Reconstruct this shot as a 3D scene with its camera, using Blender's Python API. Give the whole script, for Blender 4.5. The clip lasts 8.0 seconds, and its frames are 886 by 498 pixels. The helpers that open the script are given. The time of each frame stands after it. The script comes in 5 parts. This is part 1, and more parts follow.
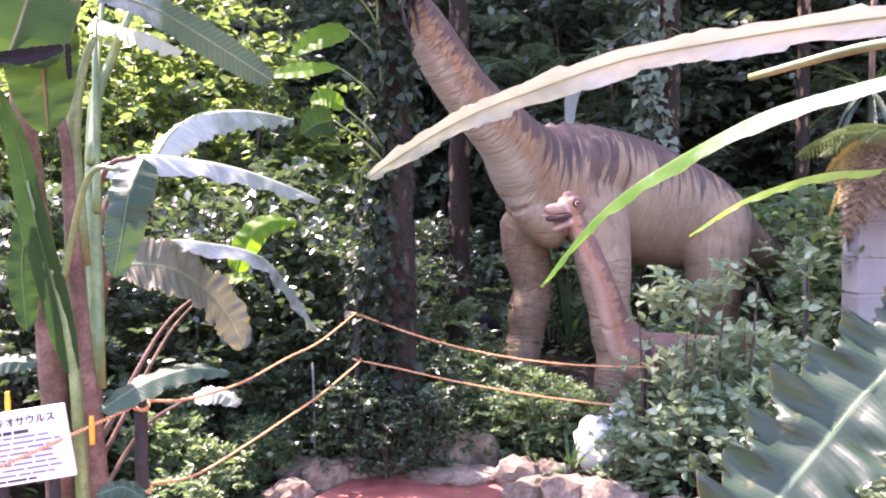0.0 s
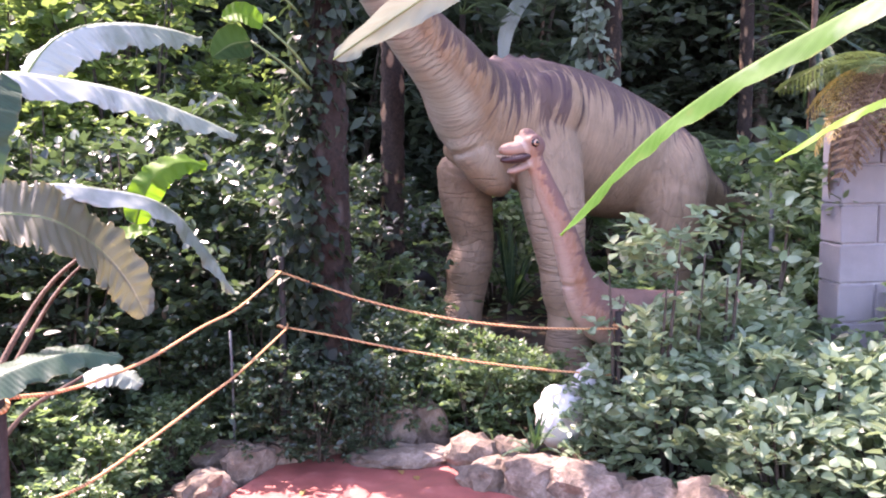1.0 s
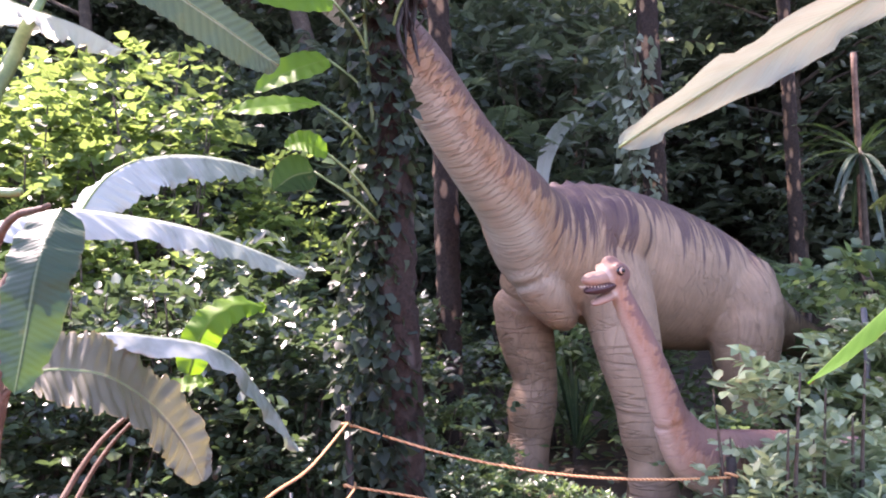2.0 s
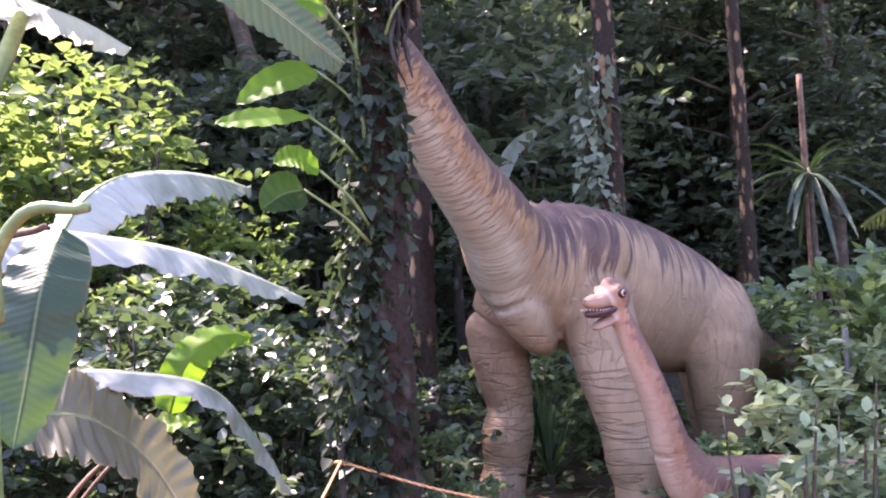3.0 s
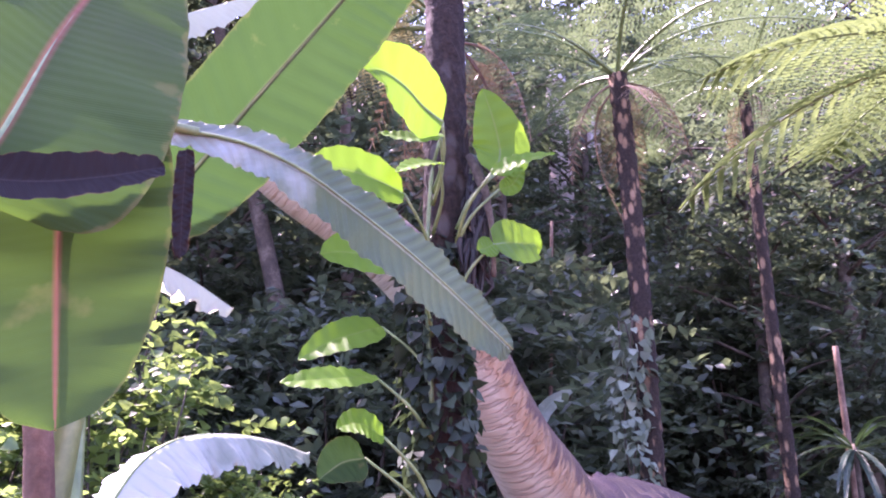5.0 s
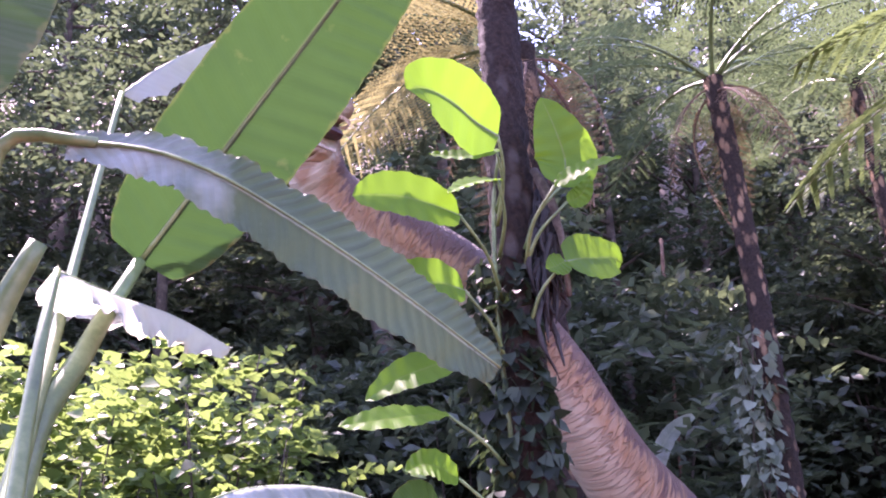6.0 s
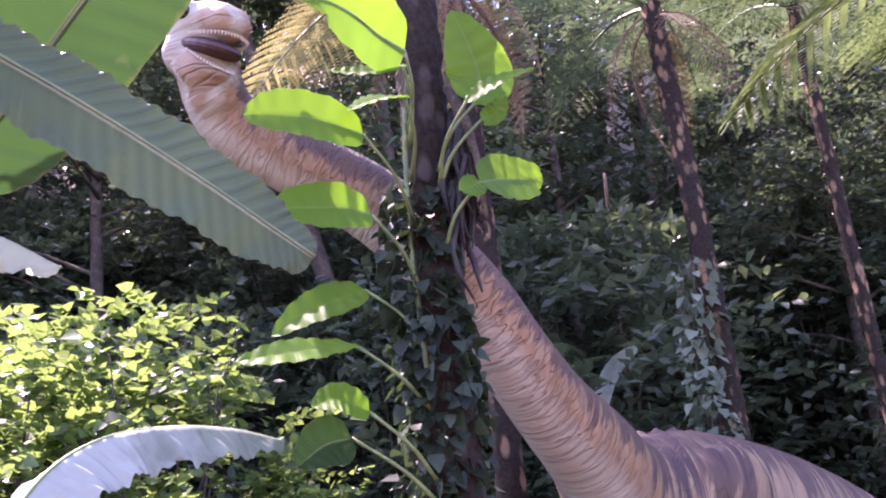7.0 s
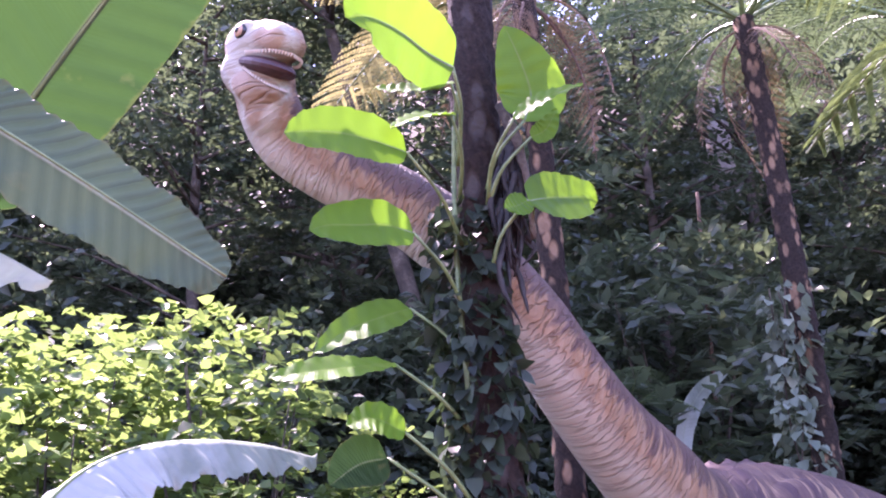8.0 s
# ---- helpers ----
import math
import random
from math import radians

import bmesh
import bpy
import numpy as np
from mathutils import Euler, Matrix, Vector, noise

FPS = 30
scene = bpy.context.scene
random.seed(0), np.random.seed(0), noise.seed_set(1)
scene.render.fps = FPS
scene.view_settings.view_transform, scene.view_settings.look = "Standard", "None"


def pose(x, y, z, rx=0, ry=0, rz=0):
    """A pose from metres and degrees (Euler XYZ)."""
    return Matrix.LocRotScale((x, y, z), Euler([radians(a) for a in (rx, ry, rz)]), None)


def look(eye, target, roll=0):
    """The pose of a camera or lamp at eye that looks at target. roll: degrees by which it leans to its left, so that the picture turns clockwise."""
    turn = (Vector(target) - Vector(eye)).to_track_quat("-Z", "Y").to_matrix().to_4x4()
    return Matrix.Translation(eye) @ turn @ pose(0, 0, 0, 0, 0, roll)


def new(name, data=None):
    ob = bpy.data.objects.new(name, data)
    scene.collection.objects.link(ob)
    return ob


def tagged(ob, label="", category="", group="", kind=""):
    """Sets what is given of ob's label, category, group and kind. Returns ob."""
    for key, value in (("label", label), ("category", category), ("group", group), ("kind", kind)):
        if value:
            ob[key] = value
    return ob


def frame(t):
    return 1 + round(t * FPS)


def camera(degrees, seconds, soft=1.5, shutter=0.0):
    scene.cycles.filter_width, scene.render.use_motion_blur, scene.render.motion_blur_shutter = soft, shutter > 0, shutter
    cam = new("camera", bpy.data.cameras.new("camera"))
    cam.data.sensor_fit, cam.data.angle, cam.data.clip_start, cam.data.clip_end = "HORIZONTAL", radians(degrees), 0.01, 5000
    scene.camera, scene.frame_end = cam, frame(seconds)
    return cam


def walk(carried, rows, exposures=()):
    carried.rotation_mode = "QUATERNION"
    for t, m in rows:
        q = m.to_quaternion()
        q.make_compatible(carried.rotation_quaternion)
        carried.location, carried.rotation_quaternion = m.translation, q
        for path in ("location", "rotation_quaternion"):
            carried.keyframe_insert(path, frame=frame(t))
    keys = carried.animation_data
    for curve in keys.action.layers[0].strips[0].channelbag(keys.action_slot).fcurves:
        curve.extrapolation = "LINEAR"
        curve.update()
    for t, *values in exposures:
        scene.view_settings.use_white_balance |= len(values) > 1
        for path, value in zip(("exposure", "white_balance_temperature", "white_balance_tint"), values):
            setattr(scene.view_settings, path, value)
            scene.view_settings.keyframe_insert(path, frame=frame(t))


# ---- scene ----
cam = camera(52.3, 8.0, soft=2.0)
PATH = [
    (0, (0.014, 0.091, 1.487), (0.011, 2.087, 1.369), -0.6),
    (0.5, (-0.048, 0.441, 1.428), (0.074, 2.425, 1.205), -1.2),
    (1, (-0.118, 0.758, 1.41), (0.074, 2.737, 1.191), -0.6),
    (1.5, (-0.233, 0.998, 1.415), (-0.038, 2.989, 1.418), -2.8),
    (1.7, (-0.276, 1.058, 1.41), (-0.145, 3.052, 1.498), -2.5),
    (2.8, (-0.597, 1.388, 1.432), (-0.222, 3.352, 1.469), -2.1),
    (3, (-0.624, 1.412, 1.441), (-0.276, 3.378, 1.558), -3.1),
    (3.5, (-0.683, 1.526, 1.504), (-0.31, 3.445, 1.929), -1.2),
    (4, (-0.72, 1.573, 1.557), (-0.364, 3.45, 2.148), -0.2),
    (4.2, (-0.731, 1.574, 1.568), (-0.369, 3.427, 2.227), 0.6),
    (5.3, (-0.853, 1.724, 1.57), (-0.546, 3.595, 2.209), -1.3),
    (5.5, (-0.797, 1.743, 1.564), (-0.603, 3.594, 2.294), -1.1),
    (6, (-0.613, 1.865, 1.595), (-0.539, 3.728, 2.321), -2.5),
    (6.5, (-0.543, 1.988, 1.573), (-0.409, 3.884, 2.194), -4.1),
    (7, (-0.457, 2.046, 1.569), (-0.293, 3.942, 2.182), -5.4),
    (7.5, (-0.324, 2.094, 1.579), (-0.34, 3.989, 2.218), -2.8),
    (8, (-0.275, 2.085, 1.576), (-0.335, 3.971, 2.24), -2.4),
]
walk(cam, [(t, look(eye, aim, roll)) for t, eye, aim, roll in PATH],
     [(0, 3.3, 6950, 42), (1.5, 3.2, 6850, 42), (3.0, 3.22, 6850, 42), (4.0, 3.42, 6200, 58), (5.5, 3.4, 6250, 67), (6.1, 3.02, 6350, 62), (7.0, 3.0, 6450, 57), (8.0, 3.2, 6150, 60)])

# ---- world and light ----
SUN_EL, SUN_AZ = radians(56), radians(-42)          # azimuth from +y towards +x
world = bpy.data.worlds.new("world")
scene.world = world
world.use_nodes = True
wn = world.node_tree
sky = wn.nodes.new("ShaderNodeTexSky")
sky.sky_type, sky.sun_disc = 'NISHITA', False
sky.sun_elevation, sky.sun_rotation = SUN_EL, SUN_AZ
wn.links.new(sky.outputs[0], wn.nodes["Background"].inputs[0])
wn.nodes["Background"].inputs[1].default_value = 0.15
sun = new("sun", bpy.data.lights.new("sun", 'SUN'))
sun.data.energy, sun.data.angle, sun.data.color = 3.3, radians(0.6), (1.0, 0.95, 0.86)
to_sun = Vector((math.sin(SUN_AZ) * math.cos(SUN_EL), math.cos(SUN_AZ) * math.cos(SUN_EL), math.sin(SUN_EL)))
sun.matrix_world = look(to_sun * 30, (0, 0, 0))


# ---- materials ----
class Mat:
    """A node material with small shortcuts."""

    def __init__(self, name):
        self.m = bpy.data.materials.new(name)
        self.m.use_nodes = True
        self.t = self.m.node_tree
        self.b = self.t.nodes["Principled BSDF"]
        self.out = self.t.nodes["Material Output"]

    def n(self, kind, **sets):
        nd = self.t.nodes.new(kind)
        for k, v in sets.items():
            if k == "op":
                nd.operation = v
            elif k == "blend":
                nd.data_type, nd.blend_type = 'RGBA', v
        return nd

    def link(self, a, b):
        self.t.links.new(a, b)

    def coord(self, kind="Object"):
        return self.n("ShaderNodeTexCoord").outputs[kind]

    def noise(self, scale, detail=4, rough=0.55, vec=None, distort=0.0):
        nd = self.n("ShaderNodeTexNoise")
        nd.inputs["Scale"].default_value, nd.inputs["Detail"].default_value = scale, detail
        nd.inputs["Roughness"].default_value, nd.inputs["Distortion"].default_value = rough, distort
        self.link(vec or self.coord(), nd.inputs["Vector"])
        return nd.outputs["Fac"]

    def ramp(self, fac, stops):
        nd = self.n("ShaderNodeValToRGB")
        els = nd.color_ramp.elements
        while len(els) < len(stops):
            els.new(0.5)
        for e, (p, c) in zip(els, stops):
            e.position = p
            e.color = (*c, 1) if len(c) == 3 else c
        self.link(fac, nd.inputs[0])
        return nd.outputs[0]

    def math(self, op, a, b=0.0, clamp=False):
        nd = self.n("ShaderNodeMath", op=op)
        nd.use_clamp = clamp
        for i, v in enumerate((a, b)):
            if isinstance(v, (int, float)):
                nd.inputs[i].default_value = v
            else:
                self.link(v, nd.inputs[i])
        return nd.outputs[0]

    def mix(self, fac, a, b, blend='MIX'):
        nd = self.n("ShaderNodeMix", blend=blend)
        for i, v in ((0, fac), (6, a), (7, b)):
            if isinstance(v, (int, float)):
                nd.inputs[i].default_value = v
            elif isinstance(v, tuple):
                nd.inputs[i].default_value = (*v, 1)
            else:
                self.link(v, nd.inputs[i])
        return nd.outputs[2]

    def bump(self, height, strength=0.5, dist=0.01, after=None):
        nd = self.n("ShaderNodeBump")
        nd.inputs["Strength"].default_value, nd.inputs["Distance"].default_value = strength, dist
        self.link(height, nd.inputs["Height"])
        if after is not None:
            self.link(after, nd.inputs["Normal"])
        self.link(nd.outputs[0], self.b.inputs["Normal"])
        return nd.outputs[0]

    def done(self, color=None, rough=0.6, spec=0.5):
        if isinstance(color, tuple):
            self.b.inputs["Base Color"].default_value = (*color, 1)
        elif color is not None:
            self.link(color, self.b.inputs["Base Color"])
        if isinstance(rough, (int, float)):
            self.b.inputs["Roughness"].default_value = rough
        else:
            self.link(rough, self.b.inputs["Roughness"])
        self.b.inputs["Specular IOR Level"].default_value = spec
        return self.m


def leaf_material(name, dark, mid, light, glow, see=0.4, rough=0.4, spec=0.5, patch=3.0):
    """Small-leaf foliage: a tone for each leaf, some light let through."""
    k = Mat(name)
    isl = k.n("ShaderNodeNewGeometry").outputs["Random Per Island"]
    big = k.noise(patch, 2)
    f = k.math('ADD', k.math('MULTIPLY', isl, 0.75), k.math('MULTIPLY', k.math('SUBTRACT', big, 0.5), 0.9), True)
    col = k.ramp(f, [(0.0, dark), (0.5, mid), (1.0, light)])
    k.done(col, rough, spec)
    tr = k.n("ShaderNodeBsdfTranslucent")
    k.link(k.mix(0.75, col, glow), tr.inputs[0])
    ms = k.n("ShaderNodeMixShader")
    ms.inputs[0].default_value = see
    k.link(k.b.outputs[0], ms.inputs[1])
    k.link(tr.outputs[0], ms.inputs[2])
    k.link(ms.outputs[0], k.out.inputs[0])
    return k.m


def blade_material(name, base, dark, rib, glow, see=0.35, rough=0.35, veins=60.0, worn=0.25, spec=0.6, pleat=0.12, wax_sheen=0.0):
    """A large leaf: UV x along, y across (0.5 is the rib); side veins, blotches, brown edges, pale wax with painted
    sheen.
    """
    k = Mat(name)
    uv = k.coord("UV")
    sep = k.n("ShaderNodeSeparateXYZ")
    k.link(uv, sep.inputs[0])
    across = k.math('ABSOLUTE', k.math('SUBTRACT', sep.outputs[1], 0.5))
    blot = k.noise(5.0, 5)
    fine = k.noise(40.0, 3)
    slant = k.math('ADD', sep.outputs[0], k.math('ADD', k.math('MULTIPLY', across, -0.10), k.math('MULTIPLY', blot, 0.02)))
    wave = k.math('SINE', k.math('MULTIPLY', slant, veins * 6.283))
    hair = k.math('SINE', k.math('MULTIPLY', slant, veins * 6.283 * 5.3))
    col = k.mix(k.math('MULTIPLY', k.math('SUBTRACT', blot, 0.35), 1.8, True), dark, base)
    col = k.mix(k.math('MULTIPLY', k.math('ADD', wave, 1.0), pleat), col, dark)
    col = k.mix(k.math('MULTIPLY', k.math('ADD', hair, 1.0), 0.02), col, dark)
    # whitish towards the leaf's base: waxy bloom plus sky sheen painted in
    if wax_sheen:
        fade = k.math('SUBTRACT', k.math('ADD', wax_sheen, k.math('MULTIPLY', k.math('SUBTRACT', k.noise(9.0, 4), 0.5), 0.9)), sep.outputs[0])
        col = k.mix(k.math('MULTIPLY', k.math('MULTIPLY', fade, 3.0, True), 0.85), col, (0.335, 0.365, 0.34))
    edge = k.math('MULTIPLY', k.math('SUBTRACT', k.math('ADD', across, k.math('MULTIPLY', k.math('SUBTRACT', fine, 0.5), 0.10)), 0.478), 60.0, True)
    col = k.mix(k.math('MULTIPLY', edge, worn), col, (0.30, 0.20, 0.08))
    spots = k.math('MULTIPLY', k.math('SUBTRACT', k.noise(14.0, 4), 0.66), 14.0, True)
    col = k.mix(k.math('MULTIPLY', spots, worn), col, (0.26, 0.20, 0.08))
    ribm = k.math('SUBTRACT', 1.0, k.math('MULTIPLY', across, 38.0), True)
    col = k.mix(ribm, col, rib)
    k.done(col, k.math('ADD', rough - 0.1, k.math('MULTIPLY', blot, 0.25)), spec)
    k.bump(k.math('ADD', k.math('ADD', k.math('MULTIPLY', wave, pleat * 5), k.math('MULTIPLY', hair, 0.12)), k.math('MULTIPLY', fine, 0.6)), 0.3, 0.004)
    tr = k.n("ShaderNodeBsdfTranslucent")
    k.link(k.mix(k.math('MULTIPLY', ribm, 0.8), k.mix(0.8, col, glow), rib), tr.inputs[0])
    ms = k.n("ShaderNodeMixShader")
    ms.inputs[0].default_value = see
    k.link(k.b.outputs[0], ms.inputs[1])
    k.link(tr.outputs[0], ms.inputs[2])
    k.link(ms.outputs[0], k.out.inputs[0])
    return k.m


def rough_material(name, a, b, c, scale=6.0, rough=0.85, bump=0.6, dist=0.01, spec=0.3):
    """Stone, earth and bark: three tones at two scales, with relief."""
    k = Mat(name)
    n1, n2 = k.noise(scale, 8, 0.65), k.noise(scale * 7, 5, 0.6)
    f = k.math('ADD', k.math('MULTIPLY', n1, 0.7), k.math('MULTIPLY', n2, 0.3))
    k.done(k.ramp(f, [(0.3, a), (0.5, b), (0.68, c)]), rough, spec)
    k.bump(f, bump, dist)
    return k.m


M_EARTH = rough_material("earth", (0.020, 0.014, 0.010), (0.06, 0.042, 0.028), (0.12, 0.09, 0.06), 3.0)
M_STONE = rough_material("edging_stone", (0.055, 0.042, 0.032), (0.17, 0.124, 0.092), (0.36, 0.285, 0.23), 9.0, 0.9, 1.0, 0.03)
M_PALE = rough_material("pale_stone", (0.42, 0.40, 0.38), (0.62, 0.60, 0.57), (0.75, 0.74, 0.72), 7.0, 0.85, 0.5)
M_PINK = rough_material("pink_stone", (0.25, 0.15, 0.14), (0.42, 0.28, 0.27), (0.52, 0.38, 0.37), 7.0)
M_BARK = rough_material("bark", (0.014, 0.014, 0.011), (0.055, 0.042, 0.032), (0.14, 0.115, 0.09), 8.0, 0.9, 0.9, 0.02)
M_PALEBARK = rough_material("pale_bark", (0.22, 0.18, 0.16), (0.42, 0.36, 0.33), (0.58, 0.52, 0.49), 3.0, 0.85, 0.5)
M_BROWNSTEM = rough_material("dry_sheath", (0.040, 0.022, 0.015), (0.11, 0.062, 0.042), (0.22, 0.145, 0.105), 14.0, 0.75, 0.7)
M_BLACK = rough_material("dark_wood", (0.008, 0.007, 0.007), (0.02, 0.018, 0.017), (0.045, 0.04, 0.036), 12.0, 0.7, 0.5)
M_RUBBER = rough_material("black_rubber", (0.010, 0.010, 0.010), (0.018, 0.018, 0.018), (0.03, 0.03, 0.03), 20.0, 0.7, 0.3)
M_METAL = rough_material("grey_metal", (0.07, 0.07, 0.07), (0.12, 0.12, 0.12), (0.18, 0.17, 0.16), 20.0, 0.5, 0.2)


def red_path_material():
    k = Mat("red_path")
    n1, n2, n3 = k.noise(1.1, 5, 0.6), k.noise(11, 6, 0.6), k.noise(120, 3, 0.6)
    col = k.ramp(n2, [(0.3, (0.20, 0.052, 0.040)), (0.55, (0.31, 0.085, 0.068)), (0.75, (0.40, 0.15, 0.12))])
    dirt = k.math('MULTIPLY', k.math('SUBTRACT', n1, 0.5), 4.0, True)
    col = k.mix(k.math('MULTIPLY', dirt, 0.45), col, (0.15, 0.085, 0.06))
    k.done(col, k.math('ADD', 0.35, k.math('MULTIPLY', n2, 0.4)), 0.5)
    k.bump(k.math('ADD', n2, k.math('MULTIPLY', n3, 0.5)), 0.35, 0.006)
    return k.m


def fern_trunk_material(name, patch_col, patch_scale):
    """A tree fern's trunk: near-black fibre with oval pale leaf scars."""
    k = Mat(name)
    mp = k.n("ShaderNodeMapping")
    mp.inputs["Scale"].default_value = (1.0, 1.0, 0.42)
    k.link(k.coord(), mp.inputs[0])
    vo = k.n("ShaderNodeTexVoronoi")
    vo.inputs["Scale"].default_value = patch_scale
    k.link(mp.outputs[0], vo.inputs["Vector"])
    scar = k.math('MULTIPLY', k.math('SUBTRACT', 0.43, vo.outputs["Distance"]), 6.0, True)
    n1, n2 = k.noise(3.0, 4), k.noise(55, 5, 0.7)
    scar = k.math('MULTIPLY', scar, k.math('MULTIPLY', k.math('SUBTRACT', n1, 0.30), 4.0, True))
    fibre = k.ramp(n2, [(0.3, (0.008, 0.006, 0.005)), (0.7, (0.040, 0.028, 0.022))])
    k.done(k.mix(scar, fibre, patch_col), 0.9, 0.2)
    k.bump(k.math('SUBTRACT', n2, k.math('MULTIPLY', scar, 0.8)), 0.9, 0.015)
    return k.m


def rope_material():
    k = Mat("rope")
    w = k.n("ShaderNodeTexWave")
    w.inputs["Scale"].default_value, w.inputs["Distortion"].default_value = 40.0, 0.5
    w.bands_direction = 'DIAGONAL'
    k.link(k.coord(), w.inputs["Vector"])
    k.done(k.mix(w.outputs["Fac"], (0.36, 0.17, 0.075), (0.66, 0.38, 0.19)), 0.8, 0.2)
    k.bump(w.outputs["Fac"], 0.7, 0.004)
    return k.m


def skin_material(name, base, pale, dark, young=False):
    """Painted cast skin: pale underside, striped dark back, wrinkles round the body."""
    k = Mat(name)
    au, av = k.n("ShaderNodeAttribute"), k.n("ShaderNodeAttribute")
    au.attribute_name, av.attribute_name = "spine_u", "spine_v"
    u, v = au.outputs["Fac"], av.outputs["Fac"]
    pos = k.coord()
    n1, n2, n3 = k.noise(2.2, 4), k.noise(9, 5), k.noise(60, 4, 0.65)
    col = k.mix(k.math('MULTIPLY', k.math('SUBTRACT', n2, 0.3), 1.6, True), tuple(c * 0.72 for c in base), tuple(min(1, c * 1.18) for c in base))
    neck = k.math('MULTIPLY', k.math('SUBTRACT', 3.15, u), 1.6, True)
    grain = k.n("ShaderNodeCombineXYZ")
    k.link(k.math('MULTIPLY', k.math('ADD', u, k.math('MULTIPLY', v, 0.10)), 34.0), grain.inputs[0])
    k.link(k.math('MULTIPLY', v, 0.9), grain.inputs[1])
    streak = k.noise(1.0, 3, 0.55, grain.outputs[0], 0.5)
    side = k.math('SUBTRACT', 1.0, k.math('MULTIPLY', k.math('ABSOLUTE', k.math('ADD', v, 0.15)), 0.9), True)
    tan = k.math('MULTIPLY', k.math('MULTIPLY', side, neck), k.math('MULTIPLY', k.math('SUBTRACT', streak, 0.34), 3.2, True))
    col = k.mix(k.math('MULTIPLY', tan, 0.85), col, (base[0] * 0.76, base[1] * 0.58, base[2] * 0.38))
    under = k.math('MULTIPLY', k.math('SUBTRACT', k.math('SUBTRACT', -0.52, v), k.math('MULTIPLY', k.math('SUBTRACT', n1, 0.5), 0.5)), 3.0, True)
    above = k.math('MULTIPLY', k.math('ADD', v, 1.16), 8.0, True)
    front = k.math('MULTIPLY', k.math('SUBTRACT', 2.85, u), 2.5, True)
    col = k.mix(k.math('MULTIPLY', k.math('MULTIPLY', under, above), k.math('MULTIPLY', front, 0.92)), col, pale)
    comb = k.n("ShaderNodeCombineXYZ")
    k.link(k.math('MULTIPLY', u, 10.0), comb.inputs[0])
    k.link(k.math('MULTIPLY', v, 0.35), comb.inputs[1])
    stripe = k.noise(2.1, 3, 0.55, comb.outputs[0], 0.8)
    low = k.math('SUBTRACT', 0.36, k.math('MULTIPLY', neck, 0.50))
    reach = k.math('SUBTRACT', k.math('ADD', v, k.math('MULTIPLY', k.math('SUBTRACT', stripe, 0.5), 3.0)), low)
    body = k.math('ADD', 0.80, k.math('MULTIPLY', k.math('MULTIPLY', k.math('SUBTRACT', u, 2.2), 1.5, True), 0.10))
    mark = k.math('MULTIPLY', k.math('MULTIPLY', reach, 3.6, True), k.math('MULTIPLY', body, k.math('ADD', 0.55, k.math('MULTIPLY', n2, 0.8), True)))
    col = k.mix(mark, col, dark)
    if not young:
        vd = k.n("ShaderNodeVectorMath", op='DISTANCE')
        k.link(pos, vd.inputs[0])
        vd.inputs[1].default_value = (1.02, 6.08, 1.74)
        blotch = k.math('SUBTRACT', k.math('ADD', 0.24, k.math('MULTIPLY', k.math('SUBTRACT', stripe, 0.5), 0.9)), vd.outputs["Value"])
        col = k.mix(k.math('MULTIPLY', k.math('MULTIPLY', blotch, 14.0, True), 0.8), col, dark)
    dors = k.math('MULTIPLY', k.math('SUBTRACT', k.math('ADD', v, k.math('MULTIPLY', n2, 0.3)), 1.02), 6.0, True)
    col = k.mix(k.math('MULTIPLY', dors, 0.6), col, tuple(c * 1.3 for c in dark))
    wave = k.n("ShaderNodeTexWave")
    wave.inputs["Scale"].default_value, wave.inputs["Distortion"].default_value = (9.0 if not young else 20.0), 12.0
    wave.inputs["Detail"].default_value, wave.inputs["Detail Scale"].default_value = 3.0, 1.6
    c2 = k.n("ShaderNodeCombineXYZ")
    k.link(u, c2.inputs[0])
    k.link(k.math('MULTIPLY', v, 0.12), c2.inputs[1])
    k.link(k.math('MULTIPLY', n1, 0.25), c2.inputs[2])
    k.link(c2.outputs[0], wave.inputs["Vector"])
    mp = k.n("ShaderNodeMapping")
    mp.inputs["Scale"].default_value = (1.6, 1.6, 13.0)
    k.link(pos, mp.inputs[0])
    level = k.math('MULTIPLY', k.math('ABSOLUTE', k.math('SUBTRACT', k.noise(1.5, 2, 0.4, mp.outputs[0], 0.4), 0.5)), 26.0, True)
    c3 = k.n("ShaderNodeCombineXYZ")
    k.link(k.math('MULTIPLY', u, 46.0), c3.inputs[0])
    k.link(k.math('MULTIPLY', v, 1.6), c3.inputs[1])
    k.link(k.math('MULTIPLY', n1, 2.0), c3.inputs[2])
    ring = k.math('MULTIPLY', k.math('ABSOLUTE', k.math('SUBTRACT', k.noise(1.0, 2, 0.4, c3.outputs[0], 0.5), 0.5)), 20.0, True)
    ring = k.math('MAXIMUM', ring, k.math('MULTIPLY', k.math('MULTIPLY', k.math('SUBTRACT', u, 2.3), 1.5, True), 0.62))
    ring = k.math('MAXIMUM', ring, k.math('MULTIPLY', k.math('MULTIPLY', k.math('SUBTRACT', 0.75, u), 2.0, True), 0.65))
    onleg = k.math('MULTIPLY', k.math('SUBTRACT', -1.02, v), 6.0, True)
    lm = k.n("ShaderNodeMix")
    k.link(onleg, lm.inputs[0])
    k.link(ring, lm.inputs[2])
    k.link(level, lm.inputs[3])
    crack = lm.outputs[0]
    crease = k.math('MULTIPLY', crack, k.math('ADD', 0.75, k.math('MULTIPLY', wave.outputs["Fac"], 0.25)))
